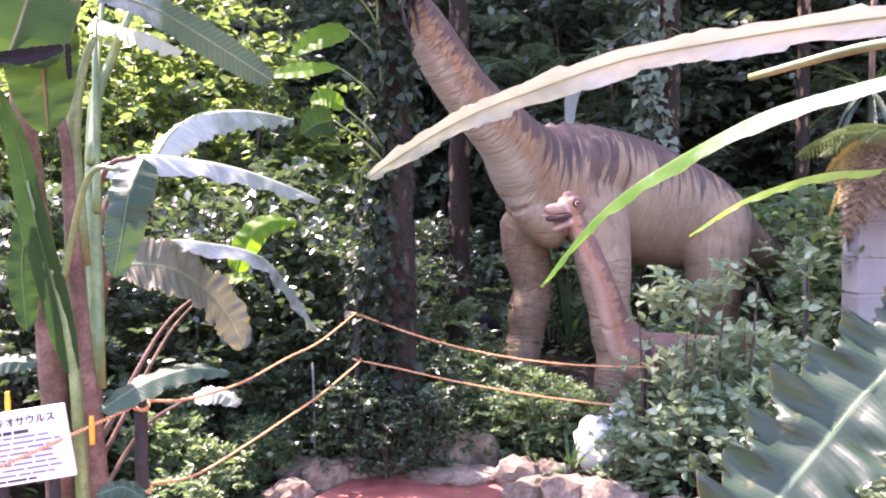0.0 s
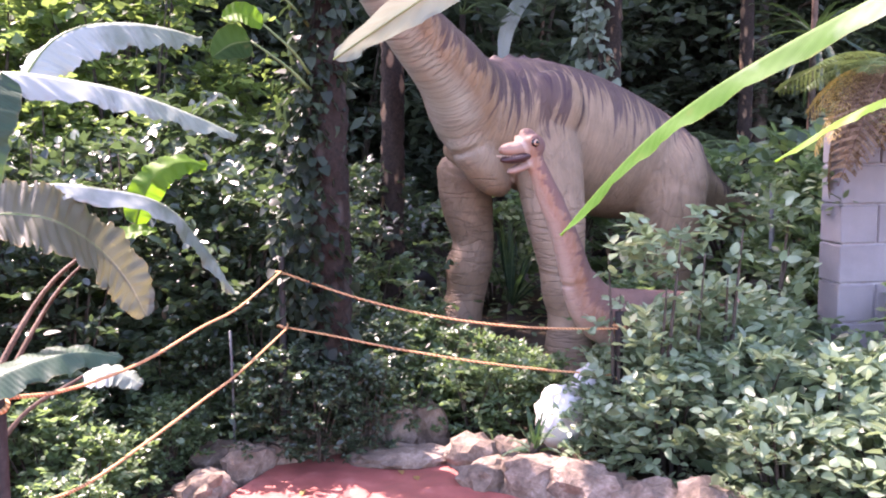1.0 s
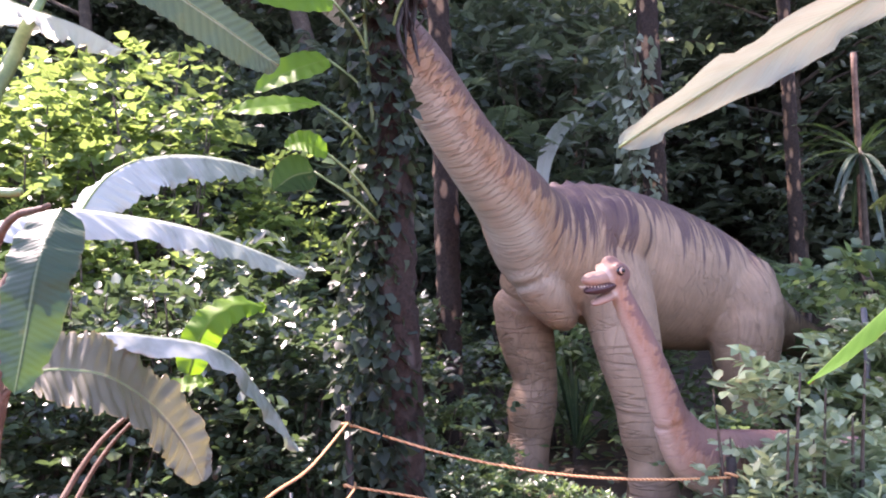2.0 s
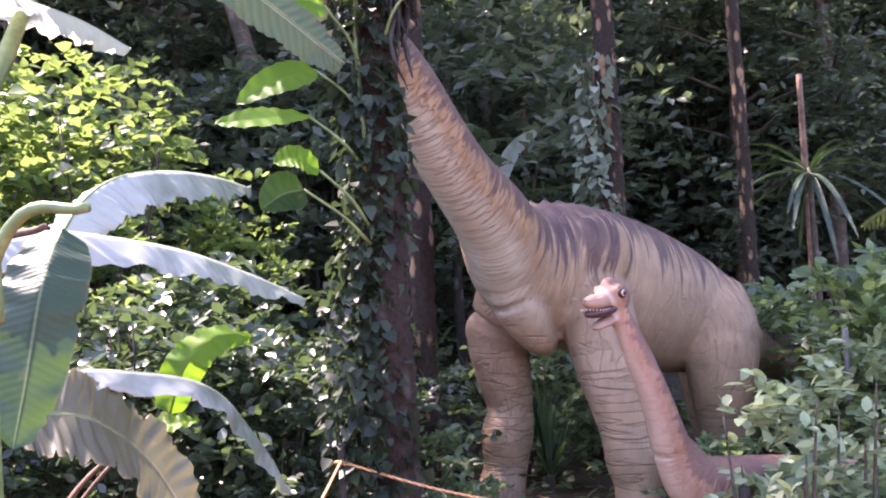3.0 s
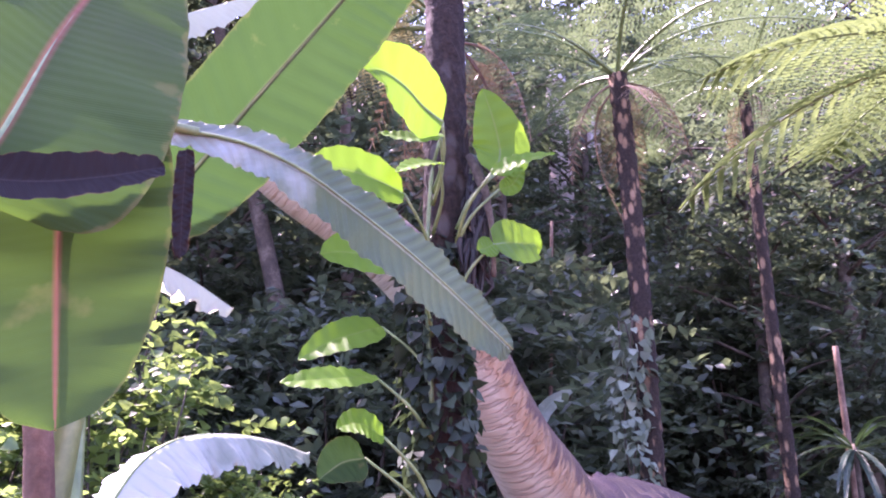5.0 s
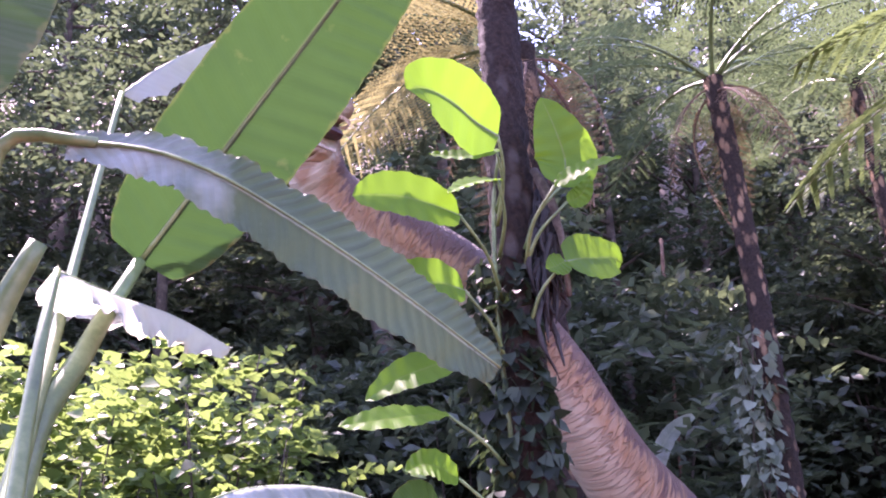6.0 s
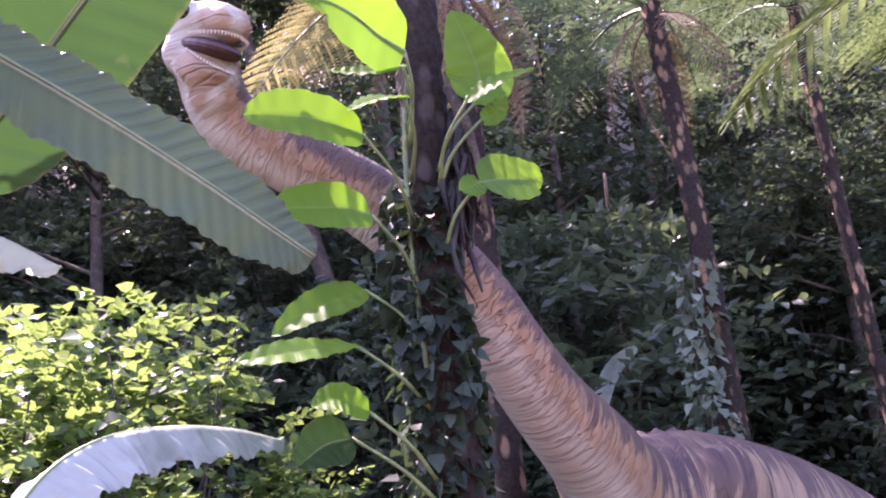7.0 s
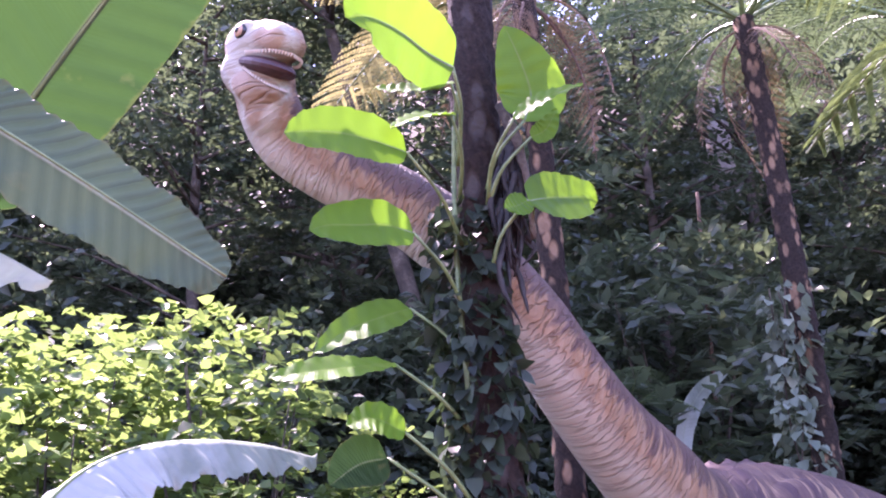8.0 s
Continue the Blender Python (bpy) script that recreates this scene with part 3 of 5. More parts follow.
def adult():
    spine = [(-0.998, 4.865, 3.32, .098, .102), (-0.982, 4.90, 3.225, .104, .106), (-0.968, 4.95, 3.14, .108, .110), (-0.908, 5.0, 3.045, .118, .118), (-0.787, 5.05, 2.963, .122, .122), (-0.631, 5.10, 2.887, .128, .130), (-0.473, 5.15, 2.797, .134, .138), (-0.330, 5.19, 2.685, .138, .142),
             (-0.180, 5.24, 2.530, .138, .142), (-0.055, 5.30, 2.385, .138, .142), (0.070, 5.42, 2.205, .146, .152), (0.222, 5.60, 2.030, .160, .168), (0.420, 5.85, 1.850, .195, .215),
             (0.61, 6.14, 1.65, .25, .315), (1.0, 6.42, 1.555, .35, .42), (1.45, 6.66, 1.41, .40, .45), (1.98, 6.93, 1.25, .34, .36),
             (2.40, 7.20, 1.06, .19, .20), (3.0, 7.6, 0.82, .11, .11), (3.7, 8.05, 0.60, .05, .05)]
    bm = bmesh.new()
    tube(bm, spine, 90, 28)
    tube(bm, [(1.04, 6.26, 1.50, .22), (1.05, 6.08, 1.20, .20), (1.06, 5.95, 0.94, .170), (1.075, 5.89, 0.74, .138), (1.10, 5.86, 0.58, .150), (1.11, 5.85, 0.44, .126), (1.10, 5.82, 0.28, .138), (1.10, 5.80, 0.12, .165), (1.10, 5.80, 0.02, .165)], 28, 18)
    tube(bm, [(0.68, 6.55, 1.45, .22), (0.60, 6.64, 1.22, .18), (0.62, 6.64, 1.02, .168), (0.655, 6.65, 0.80, .138), (0.62, 6.62, 0.64, .155), (0.60, 6.62, 0.46, .130), (0.55, 6.58, 0.28, .150), (0.54, 6.55, 0.08, .162)], 28, 18)
    tube(bm, [(2.05, 6.80, 1.36, .22), (1.97, 6.56, 1.14, .235), (1.93, 6.50, 0.88, .200), (1.94, 6.55, 0.66, .158), (1.98, 6.58, 0.44, .138), (1.93, 6.53, 0.22, .160), (1.92, 6.52, 0.04, .175)], 28, 18)
    tube(bm, [(2.15, 7.12, 1.22, .25), (2.2, 7.25, 0.9, .20), (2.22, 7.28, 0.58, .150), (2.26, 7.3, 0.35, .145), (2.22, 7.25, 0.04, .17)], 22, 16)
    tube(bm, [(0.50, 6.02, 1.66, .15), (0.57, 6.04, 1.44, .14), (0.68, 6.10, 1.25, .105), (0.78, 6.22, 1.18, .07)], 20, 16)
    ball(bm, (0.55, 6.70, 1.26), (.13, .12, .13))
    ball(bm, (2.03, 6.66, 1.26), (.20, .16, .25))
    ball(bm, (1.02, 6.02, 1.22), (.15, .13, .22))
    ball(bm, (1.08, 6.16, 1.66), (.20, .13, .22))
    # ridge of low knobs along the back
    ridge = smooth_path([(p[0], p[1], p[2] + p[4]) for p in spine], 160)
    for i in range(62, 132, 2):
        ball(bm, ridge[i] + np.array((0, 0, 0.002)), (.022, .015, .018), seg=6)
    # head, turned towards the path
    f = Vector((0.70, -0.62, -0.30)).normalized()
    s = Vector((-0.66, -0.72, 0)).normalized()
    w = s.cross(f).normalized()
    h = Vector((-1.0, 4.86, 3.335))
    at = lambda a, b, c: h + f * a + s * b + w * c
    jaw = (f - w * 0.42).normalized()
    ball(bm, at(-.01, 0, .01), (.120, .106, .098), f, w)
    ball(bm, at(.10, 0, .022), (.120, .092, .072), f, w)
    ball(bm, at(.175, 0, .008), (.070, .084, .058), f, w)
    ball(bm, at(.05, 0, .075), (.085, .040, .035), f, w)
    ball(bm, at(.075, 0, -.126), (.138, .086, .034), jaw, w)
    ball(bm, at(.045, 0, -.150), (.105, .088, .060), jaw, w)
    ball(bm, at(-.02, 0, -.085), (.090, .104, .085), f, w)
    ball(bm, (-0.955, 4.865, 3.205), (.100, .096, .095))
    ball(bm, (-0.945, 4.905, 3.115), (.105, .104, .105))
    for b in (-1, 1):
        ball(bm, at(.030, b * .078, .062), (.060, .026, .022), f, w, 8)
        ball(bm, at(.035, b * .086, .006), (.055, .020, .016), f, w, 8)
        ball(bm, at(.195, b * .034, .060), (.022, .017, .014), f, w, 8)
    for c in range(5):
        ball(bm, at(.070 - .045 * c, 0, .108 - .010 * abs(c - 1)), (.024, .018, .016), f, w, 8)

    def extra(b):
        for q in (-1, 1):
            ball(b, at(.036, q * .094, .034), (.031, .018, .029), f, w, 10, 4)
            ball(b, at(.038, q * .100, .034), (.024, .018, .023), f, w, 10, 3)
            ball(b, at(.042, q * .113, .034), (.011, .008, .012), f, w, 8, 4)
            tooth_row(b, [at(.07, q * .080, -.040), at(.15, q * .082, -.046), at(.215, q * .055, -.044), at(.240, q * .006, -.042)], -w, .013, 17, 2)
            tooth_row(b, [at(.07, q * .076, -.092), at(.13, q * .072, -.122), at(.180, q * .046, -.146), at(.194, q * .006, -.152)], w, .011, 15, 2)
        ball(b, at(.090, 0, -.072), (.138, .091, .036), (f - w * 0.15).normalized(), w, 10, 1)

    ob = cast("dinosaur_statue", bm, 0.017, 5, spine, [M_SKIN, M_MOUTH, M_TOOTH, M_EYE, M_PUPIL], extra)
    tagged(ob, "large long-necked dinosaur statue, tan skin with purple stripes, mouth open", "statue")


def young():
    spine = [(0.712, 4.960, 1.385, .042, .046), (0.784, 4.980, 1.223, .054, .058), (0.845, 5.00, 1.090, .060, .064), (0.900, 5.03, 0.953, .068, .074), (0.968, 5.06, 0.760, .086, .095),
             (1.085, 5.09, 0.600, .13, .14), (1.30, 5.15, 0.520, .17, .18), (1.58, 5.24, 0.480, .17, .18), (1.86, 5.36, 0.440, .12, .12), (2.20, 5.50, 0.36, .05, .05), (2.60, 5.66, 0.28, .02, .02)]
    bm = bmesh.new()
    tube(bm, spine, 110, 20)
    for x, y in ((1.24, 5.03), (1.30, 5.28), (1.62, 5.18), (1.66, 5.42)):
        tube(bm, [(x, y, 0.46, .085), (x, y, 0.30, .06), (x, y, 0.16, .055), (x, y, 0.0, .07)], 12, 12)
    f = Vector((-0.86, -0.48, -0.04)).normalized()
    s = f.cross(Vector((0, 0, 1))).normalized()
    w = s.cross(f)
    h = Vector((0.700, 4.955, 1.422))
    at = lambda a, b, c: h + (f * a + s * b + w * c) * 1.25
    ball(bm, at(0, 0, 0), (.084, .066, .064), f, w)
    ball(bm, at(.075, 0, -.008), (.085, .048, .034), f, w)
    ball(bm, at(.045, 0, -.076), (.088, .044, .020), (f - w * .26).normalized(), w)
    ball(bm, at(-.01, 0, -.045), (.055, .052, .045), f, w)
    ball(bm, at(.01, 0, .045), (.045, .030, .030), f, w, 8)
    for b in (-.040, .040):
        ball(bm, at(.012, b * 1.15, .026), (.032, .018, .024), f, w, 8)

    def extra(b):
        for q in (-1, 1):
            ball(b, at(.013, q * .052, .014), (.023, .014, .021), f, w, 10, 4)
            ball(b, at(.014, q * .055, .014), (.017, .014, .016), f, w, 10, 3)
            ball(b, at(.015, q * .0645, .014), (.009, .006, .009), f, w, 8, 4)
            tooth_row(b, [at(.04, q * .036, -.034), at(.10, q * .036, -.034), at(.145, q * .012, -.030)], -w, .009, 10, 2)
        ball(b, at(.060, 0, -.038), (.094, .052, .026), (f - w * .12).normalized(), w, 10, 1)

    ob = cast("young_dinosaur_statue", bm, 0.0105, 4, spine, [M_SKIN_YOUNG, M_MOUTH, M_TOOTH, M_EYE, M_PUPIL], extra)
    tagged(ob, "small young dinosaur statue, pinkish tan skin, raised head, standing among shrubs", "statue")


adult()
young()


# ---- large leaves ----
def blade(name, rib, half, mat, parent, up=(0, 0, 1), fold=0.35, droop=0.0, ripple=0.012, blunt=0.5, torn=0.0, seed=0, twist=0.0, n=44, m=6, label="", peak=0.75, pleats=0, deep=0.0, saw=0, bite=0.0):
    """A large leaf: rib points, half-width, fold (up at the edges if above 0), ripples across."""
    rng = random.Random(seed + 7)
    rows = smooth_path(rib, n)
    bm = bmesh.new()
    uvl = bm.loops.layers.uv.new("UVMap")
    us = Vector(up).normalized()
    grid = []
    cut = 1.0
    for i, r in enumerate(rows):
        u = i / (n - 1)
        t = (Vector(rows[min(i + 1, n - 1)]) - Vector(rows[max(i - 1, 0)])).normalized()
        s = t.cross(us)
        s = s.normalized() if s.length > 1e-4 else Vector((1, 0, 0))
        nn = s.cross(t).normalized()
        if twist:
            q = Matrix.Rotation(twist * u, 3, t)
            s, nn = q @ s, q @ nn
        w = half * (math.sin(math.pi * min(1, u ** peak * 0.98 + 0.02)) ** blunt if 0 < u < 1 else 0.03)
        if rng.random() < torn:
            cut = rng.uniform(0.80, 0.98)
        elif rng.random() < 0.4:
            cut = 1.0
        row = []
        for j in range(-m, m + 1):
            v = j / m
            a = abs(v)
            wob = ripple * a * math.sin(u * 38 + (3 if v > 0 else 0) + a * 2) + 0.5 * ripple * a * math.sin(u * 91 + seed)
            if pleats:
                wob += deep * min(1, a * 2.5) * math.sin(2 * math.pi * pleats * (u - 0.05 * a)) * math.sin(math.pi * min(1, u + 0.05)) ** 0.3
            lift = fold * a - droop * a * a
            notch = 1 - bite * ((u * saw + (0.4 if v > 0 else 0)) % 1.0) * a if saw else 1
            p = Vector(r) + s * (w * v * notch * (cut if a > 0.9 else 1) * math.cos(min(abs(fold), 1.2))) + nn * (w * lift + wob)
            row.append((bm.verts.new(p), u, 0.5 + 0.5 * v))
        grid.append(row)
    for a, b in zip(grid, grid[1:]):
        for j in range(2 * m):
            quad = (a[j], a[j + 1], b[j + 1], b[j])
            f = bm.faces.new([q[0] for q in quad])
            for lp, q in zip(f.loops, quad):
                lp[uvl].uv = (q[1], q[2])
    ob = part(name, bm, mat, parent, label)
    # the rib itself, round on the underside
    b2 = bmesh.new()
    k = [(*(Vector(r) - us * 0.004), max(0.0012, half * 0.05 * (1 - 0.8 * i / (n - 1)))) for i, r in enumerate(rows) if i % 4 == 0 or i == n - 1]
    tube(b2, k, 24, 6)
    rb = part("midrib", b2, M_STALK, ob)
    return ob


def stalk(parent, pts, mat=M_STALK, name="stalk", n=16, sides=9, lump=0.0, label=""):
    bm = bmesh.new()
    tube(bm, pts, n, sides, lump, 3)
    return part(name, bm, mat, parent, label)


def local(parent):
    """Parts are given in world places; this moves them under their thing's origin."""
    off = Matrix.Translation(-parent.location)
    for ob in parent.children:
        ob.matrix_basis = off @ ob.matrix_basis


def banana_left():
    p = thing("banana_plant", (-1.0, 2.75, 0.0), "tall broad-leaved banana plant with green and dried leaves beside the path", "plant")
    stalk(p, [(-0.999, 2.700, 0.0, .045), (-1.009, 2.700, 0.616, .030), (-1.036, 2.700, 0.998, .024), (-1.064, 2.700, 1.407, .020), (-1.080, 2.700, 1.699, .014), (-1.162, 2.700, 1.866, .008)], M_BROWNSTEM, "dry_stem", 24, 10, 0.25, "brown dried stem")
    stalk(p, [(-1.146, 2.800, 0.0, .055), (-1.172, 2.800, 0.928, .045), (-1.202, 2.780, 1.439, .038), (-1.230, 2.760, 1.841, .030)], M_BROWNSTEM, "dry_stem", 20, 10, 0.2, "brown dried stem")
    stalk(p, [(-1.09, 2.82, 0.0, .04), (-1.09, 2.80, 0.9, .036), (-1.085, 2.77, 1.40, .028), (-1.065, 2.75, 1.72, .020), (-1.035, 2.75, 1.87, .014), (-1.0, 2.75, 1.96, .010)], n=20)
    stalk(p, [(-1.07, 2.86, 0.9, .030), (-1.163, 3.150, 1.742, .024), (-1.150, 3.300, 1.980, .018), (-1.106, 3.42, 2.193, .012)])
    stalk(p, [(-1.068, 2.780, 1.289, .026), (-1.074, 2.760, 1.724, .018), (-1.057, 2.750, 1.926, .012), (-1.048, 2.740, 2.072, .009), (-0.951, 2.750, 2.077, .006)])
    stalk(p, [(-1.011, 2.600, 0.526, .018), (-1.030, 2.600, 1.013, .016), (-1.076, 2.600, 1.298, .014), (-1.140, 2.600, 1.540, .010)])
    blade("leaf", [(-0.983, 2.750, 2.077), (-0.894, 2.755, 2.065), (-0.821, 2.760, 2.036), (-0.753, 2.785, 2.000), (-0.680, 2.810, 1.955), (-0.612, 2.845, 1.912), (-0.553, 2.880, 1.873), (-0.512, 2.905, 1.846)], 0.057, B_GREY, p, (-0.46, 0.83, -0.31), 0.16, 0.1, 0.003, 0.34, 0.03, 1, n=220, pleats=34, deep=0.0022, label="large drooping grey-green leaf with pleated veins", peak=1.25)
    blade("leaf", [(-1.106, 3.42, 2.193), (-1.010, 3.40, 2.325), (-0.903, 3.38, 2.478), (-0.791, 3.36, 2.634), (-0.698, 3.33, 2.757), (-0.60, 3.32, 2.90), (-0.51, 3.34, 3.02)], 0.138, B_GREEN, p, (0.55, -0.75, -0.3), 0.12, 0, 0.003, 0.36, 0.0, 2, n=150, pleats=26, deep=0.0022, label="upright green leaf with the light behind it")
    blade("leaf", [(-1.045, 2.520, 2.023), (-1.048, 2.510, 1.944), (-1.035, 2.480, 1.855), (-1.018, 2.450, 1.754), (-1.001, 2.420, 1.662)], 0.10, B_REDRIB, p, (0.1, -1, 0.1), 0.08, 0, 0.002, 0.42, 0.0, 3, label="hanging green leaf with a reddish rib")
    blade("leaf", [(-1.093, 2.400, 1.844), (-1.074, 2.420, 1.907), (-1.066, 2.500, 2.044), (-1.057, 2.600, 2.182), (-1.028, 2.680, 2.329)], 0.13, B_REDRIB, p, (0.35, -1, 0.0), 0.10, 0, 0.003, 0.40, 0.0, 4, label="broad green leaf with a reddish rib")
    blade("leaf", [(-1.10, 2.35, 1.838), (-1.03, 2.36, 1.840), (-0.977, 2.365, 1.850), (-0.935, 2.38, 1.868)], 0.024, B_BLACK, p, (0, -1, 0.3), 0.3, 0, 0.0012, 0.3, 0.05, 5, label="blackened dried leaf")
    blade("leaf", [(-0.917, 2.36, 1.876), (-0.916, 2.36, 1.831), (-0.914, 2.36, 1.785)], 0.008, B_BLACK, p, (0, -1, 0), 0.2, 0, 0.002, 0.2, 0, 6, label="blackened dried strip")
    stalk(p, [(-1.055, 2.600, 1.248, .010), (-0.934, 2.500, 1.541, .008), (-0.835, 2.460, 1.567, .006)])
    blade("leaf", [(-0.921, 2.500, 0.917), (-0.839, 2.550, 0.970), (-0.767, 2.600, 0.996), (-0.693, 2.660, 1.001), (-0.620, 2.710, 0.975)], 0.055, B_DEEP, p, (0, -0.5, 0.85), -0.3, 0, 0.004, 0.45, 0.05, 8)
    blade("leaf", [(-1.245, 2.500, 1.020), (-1.175, 2.500, 1.053), (-1.094, 2.520, 1.045)], 0.04, B_DEEP, p, (0, -0.6, 0.8), -0.3, 0, 0.004, 0.45, 0, 9)
    blade("leaf", [(-0.919, 2.450, 0.701), (-0.857, 2.480, 0.712), (-0.794, 2.500, 0.661)], 0.035, B_DEEP, p, (0, -0.6, 0.8), -0.3, 0, 0.004, 0.45, 0, 10)
    blade("leaf", [(-1.030, 2.600, 0.992), (-1.064, 2.590, 1.197), (-1.119, 2.590, 1.429), (-1.161, 2.600, 1.630), (-1.214, 2.600, 1.798)], 0.045, B_GREEN, p, (0.2, -1, 0.1), 0.5, 0, 0.004, 0.45, 0.05, 11)
    blade("leaf", [(-1.148, 2.600, 1.448), (-1.156, 2.580, 1.296), (-1.144, 2.570, 1.123)], 0.05, B_GREEN, p, (0.1, -1, 0.2), -0.3, 0, 0.004, 0.4, 0.05, 13)
    blade("leaf", [(-1.170, 3.220, 2.106), (-1.102, 3.300, 2.090), (-1.015, 3.360, 2.067), (-0.928, 3.400, 2.020)], 0.11, B_PAINTED_SUN, p, (0.0, -0.3, 0.9), -0.45, 0, 0.008, 0.35, 0.15, 14, label="leaf painted pale as if in the sun")
    stalk(p, [(-1.064, 2.900, 1.446, .014), (-1.134, 3.100, 1.914, .010), (-1.170, 3.220, 2.106, .006)])
    blade("leaf", [(-1.277, 3.720, 2.733), (-1.207, 3.750, 2.819), (-1.128, 3.800, 2.909), (-1.034, 3.850, 2.988), (-0.932, 3.900, 3.070)], 0.075, B_PAINTED_SUN, p, (0.1, -0.6, 0.7), -0.5, 0, 0.006, 0.4, 0.1, 15)
    stalk(p, [(-1.10, 2.95, 1.60, .014), (-1.22, 3.4, 2.15, .010), (-1.277, 3.720, 2.733, .006)])
    local(p)


def banana_behind():
    p = thing("banana_plant", (-1.55, 3.75, 0.0), "low broad-leaved plant with long silvery torn leaves", "plant")
    for x, y, r in ((-1.55, 3.75, .04), (-1.48, 3.85, .035), (-1.62, 3.9, .035)):
        stalk(p, [(x, y, 0, r), (x + .02, y, .7, r * .8), (x + .06, y + .03, 1.3, r * .5)], M_BROWNSTEM, "dry_stem", 14, 9, 0.2)
    stalk(p, [(-1.476, 3.750, 0.906, .022), (-1.416, 3.660, 1.397, .016), (-1.323, 3.600, 1.602, .010)], M_BROWNSTEM)
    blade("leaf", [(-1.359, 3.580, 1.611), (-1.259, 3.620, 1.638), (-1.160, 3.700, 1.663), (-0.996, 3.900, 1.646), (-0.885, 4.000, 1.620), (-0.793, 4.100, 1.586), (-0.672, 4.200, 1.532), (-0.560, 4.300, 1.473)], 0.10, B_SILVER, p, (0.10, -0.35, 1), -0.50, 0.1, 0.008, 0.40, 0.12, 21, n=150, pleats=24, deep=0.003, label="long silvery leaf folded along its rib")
    blade("leaf", [(-1.065, 3.340, 1.629), (-1.074, 3.270, 1.562), (-1.083, 3.220, 1.480), (-1.102, 3.200, 1.346), (-1.129, 3.200, 1.214)], 0.085, B_DEEP, p, (0.1, -1, 0.35), -0.35, 0, 0.006, 0.36, 0.08, 22, label="hanging deep green leaf")
    stalk(p, [(-1.455, 3.720, 1.174, .015), (-1.267, 3.500, 1.578, .011), (-1.102, 3.370, 1.640, .007)], M_BROWNSTEM)
    stalk(p, [(-1.476, 3.800, 0.997, .018), (-1.383, 3.860, 1.496, .012), (-1.218, 3.930, 1.634, .008)], M_BROWNSTEM)
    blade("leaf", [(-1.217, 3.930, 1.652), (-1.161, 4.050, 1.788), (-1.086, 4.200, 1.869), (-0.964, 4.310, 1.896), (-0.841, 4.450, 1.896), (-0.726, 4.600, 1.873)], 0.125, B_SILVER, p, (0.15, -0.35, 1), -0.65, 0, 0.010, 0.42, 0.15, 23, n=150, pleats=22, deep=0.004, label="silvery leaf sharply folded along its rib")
    stalk(p, [(-1.506, 3.800, 0.641, .018), (-1.441, 3.860, 1.087, .012), (-1.332, 3.900, 1.208, .008)], M_BROWNSTEM)
    blade("leaf", [(-1.350, 3.890, 1.208), (-1.259, 3.940, 1.208), (-1.151, 4.020, 1.171), (-1.061, 4.180, 1.059), (-0.990, 4.280, 0.922), (-0.937, 4.330, 0.776)], 0.15, B_OLIVE, p, (0.45, -0.75, 0.7), 0.06, 0, 0.008, 0.40, 0.15, 24, n=150, pleats=20, deep=0.004, label="fading olive leaf with brown torn edges")
    blade("leaf", [(-1.332, 3.980, 1.288), (-1.223, 4.100, 1.304), (-1.131, 4.200, 1.296), (-0.937, 4.350, 1.246), (-0.836, 4.450, 1.173), (-0.763, 4.520, 1.062), (-0.691, 4.570, 0.941), (-0.637, 4.600, 0.811)], 0.085, B_FOLD, p, (0.2, -0.3, 0.9), -0.5, 0, 0.010, 0.42, 0.2, 25, label="drooping grey-green leaf")
    stalk(p, [(-1.461, 3.850, 0.818, .015), (-1.414, 3.930, 1.179, .011), (-1.332, 3.980, 1.288, .007)], M_BROWNSTEM)
    blade("leaf", [(-1.023, 4.580, 1.117), (-0.993, 4.600, 1.229), (-0.935, 4.620, 1.322), (-0.849, 4.700, 1.370), (-0.755, 4.800, 1.353)], 0.075, B_LIME, p, (0.3, -0.7, 0.6), -0.3, 0, 0.008, 0.42, 0.1, 26, label="bright green leaf")
    blade("leaf", [(-1.174, 4.480, 1.007), (-1.099, 4.500, 1.061), (-1.005, 4.500, 1.091), (-0.921, 4.520, 1.094)], 0.045, B_LIME, p, (0.1, -0.6, 0.8), 0.2, 0, 0.006, 0.45, 0.05, 27, label="bright green leaf")
    stalk(p, [(-1.465, 3.900, 0.462, .014), (-1.285, 4.300, 0.912, .009), (-1.023, 4.580, 1.117, .006)], M_BROWNSTEM)
    stalk(p, [(-1.465, 3.900, 0.374, .012), (-1.304, 4.300, 0.822, .008), (-1.174, 4.480, 1.007, .005)], M_BROWNSTEM)
    # the silver blade tone stands in for sun on this leaf
    blade("leaf", [(-1.085, 3.980, 0.630), (-1.030, 3.980, 0.646), (-0.967, 4.000, 0.635), (-0.886, 4.000, 0.588)], 0.07, B_SILVER, p, (0.1, -0.4, 0.95), -0.3, 0, 0.005, 0.34, 0.04, 28, label="low leaf painted pale for the sun it catches")
    stalk(p, [(-1.464, 3.800, 0.200, .012), (-1.285, 3.900, 0.501, .008), (-1.085, 3.980, 0.630, .005)], M_BROWNSTEM)
    local(p)


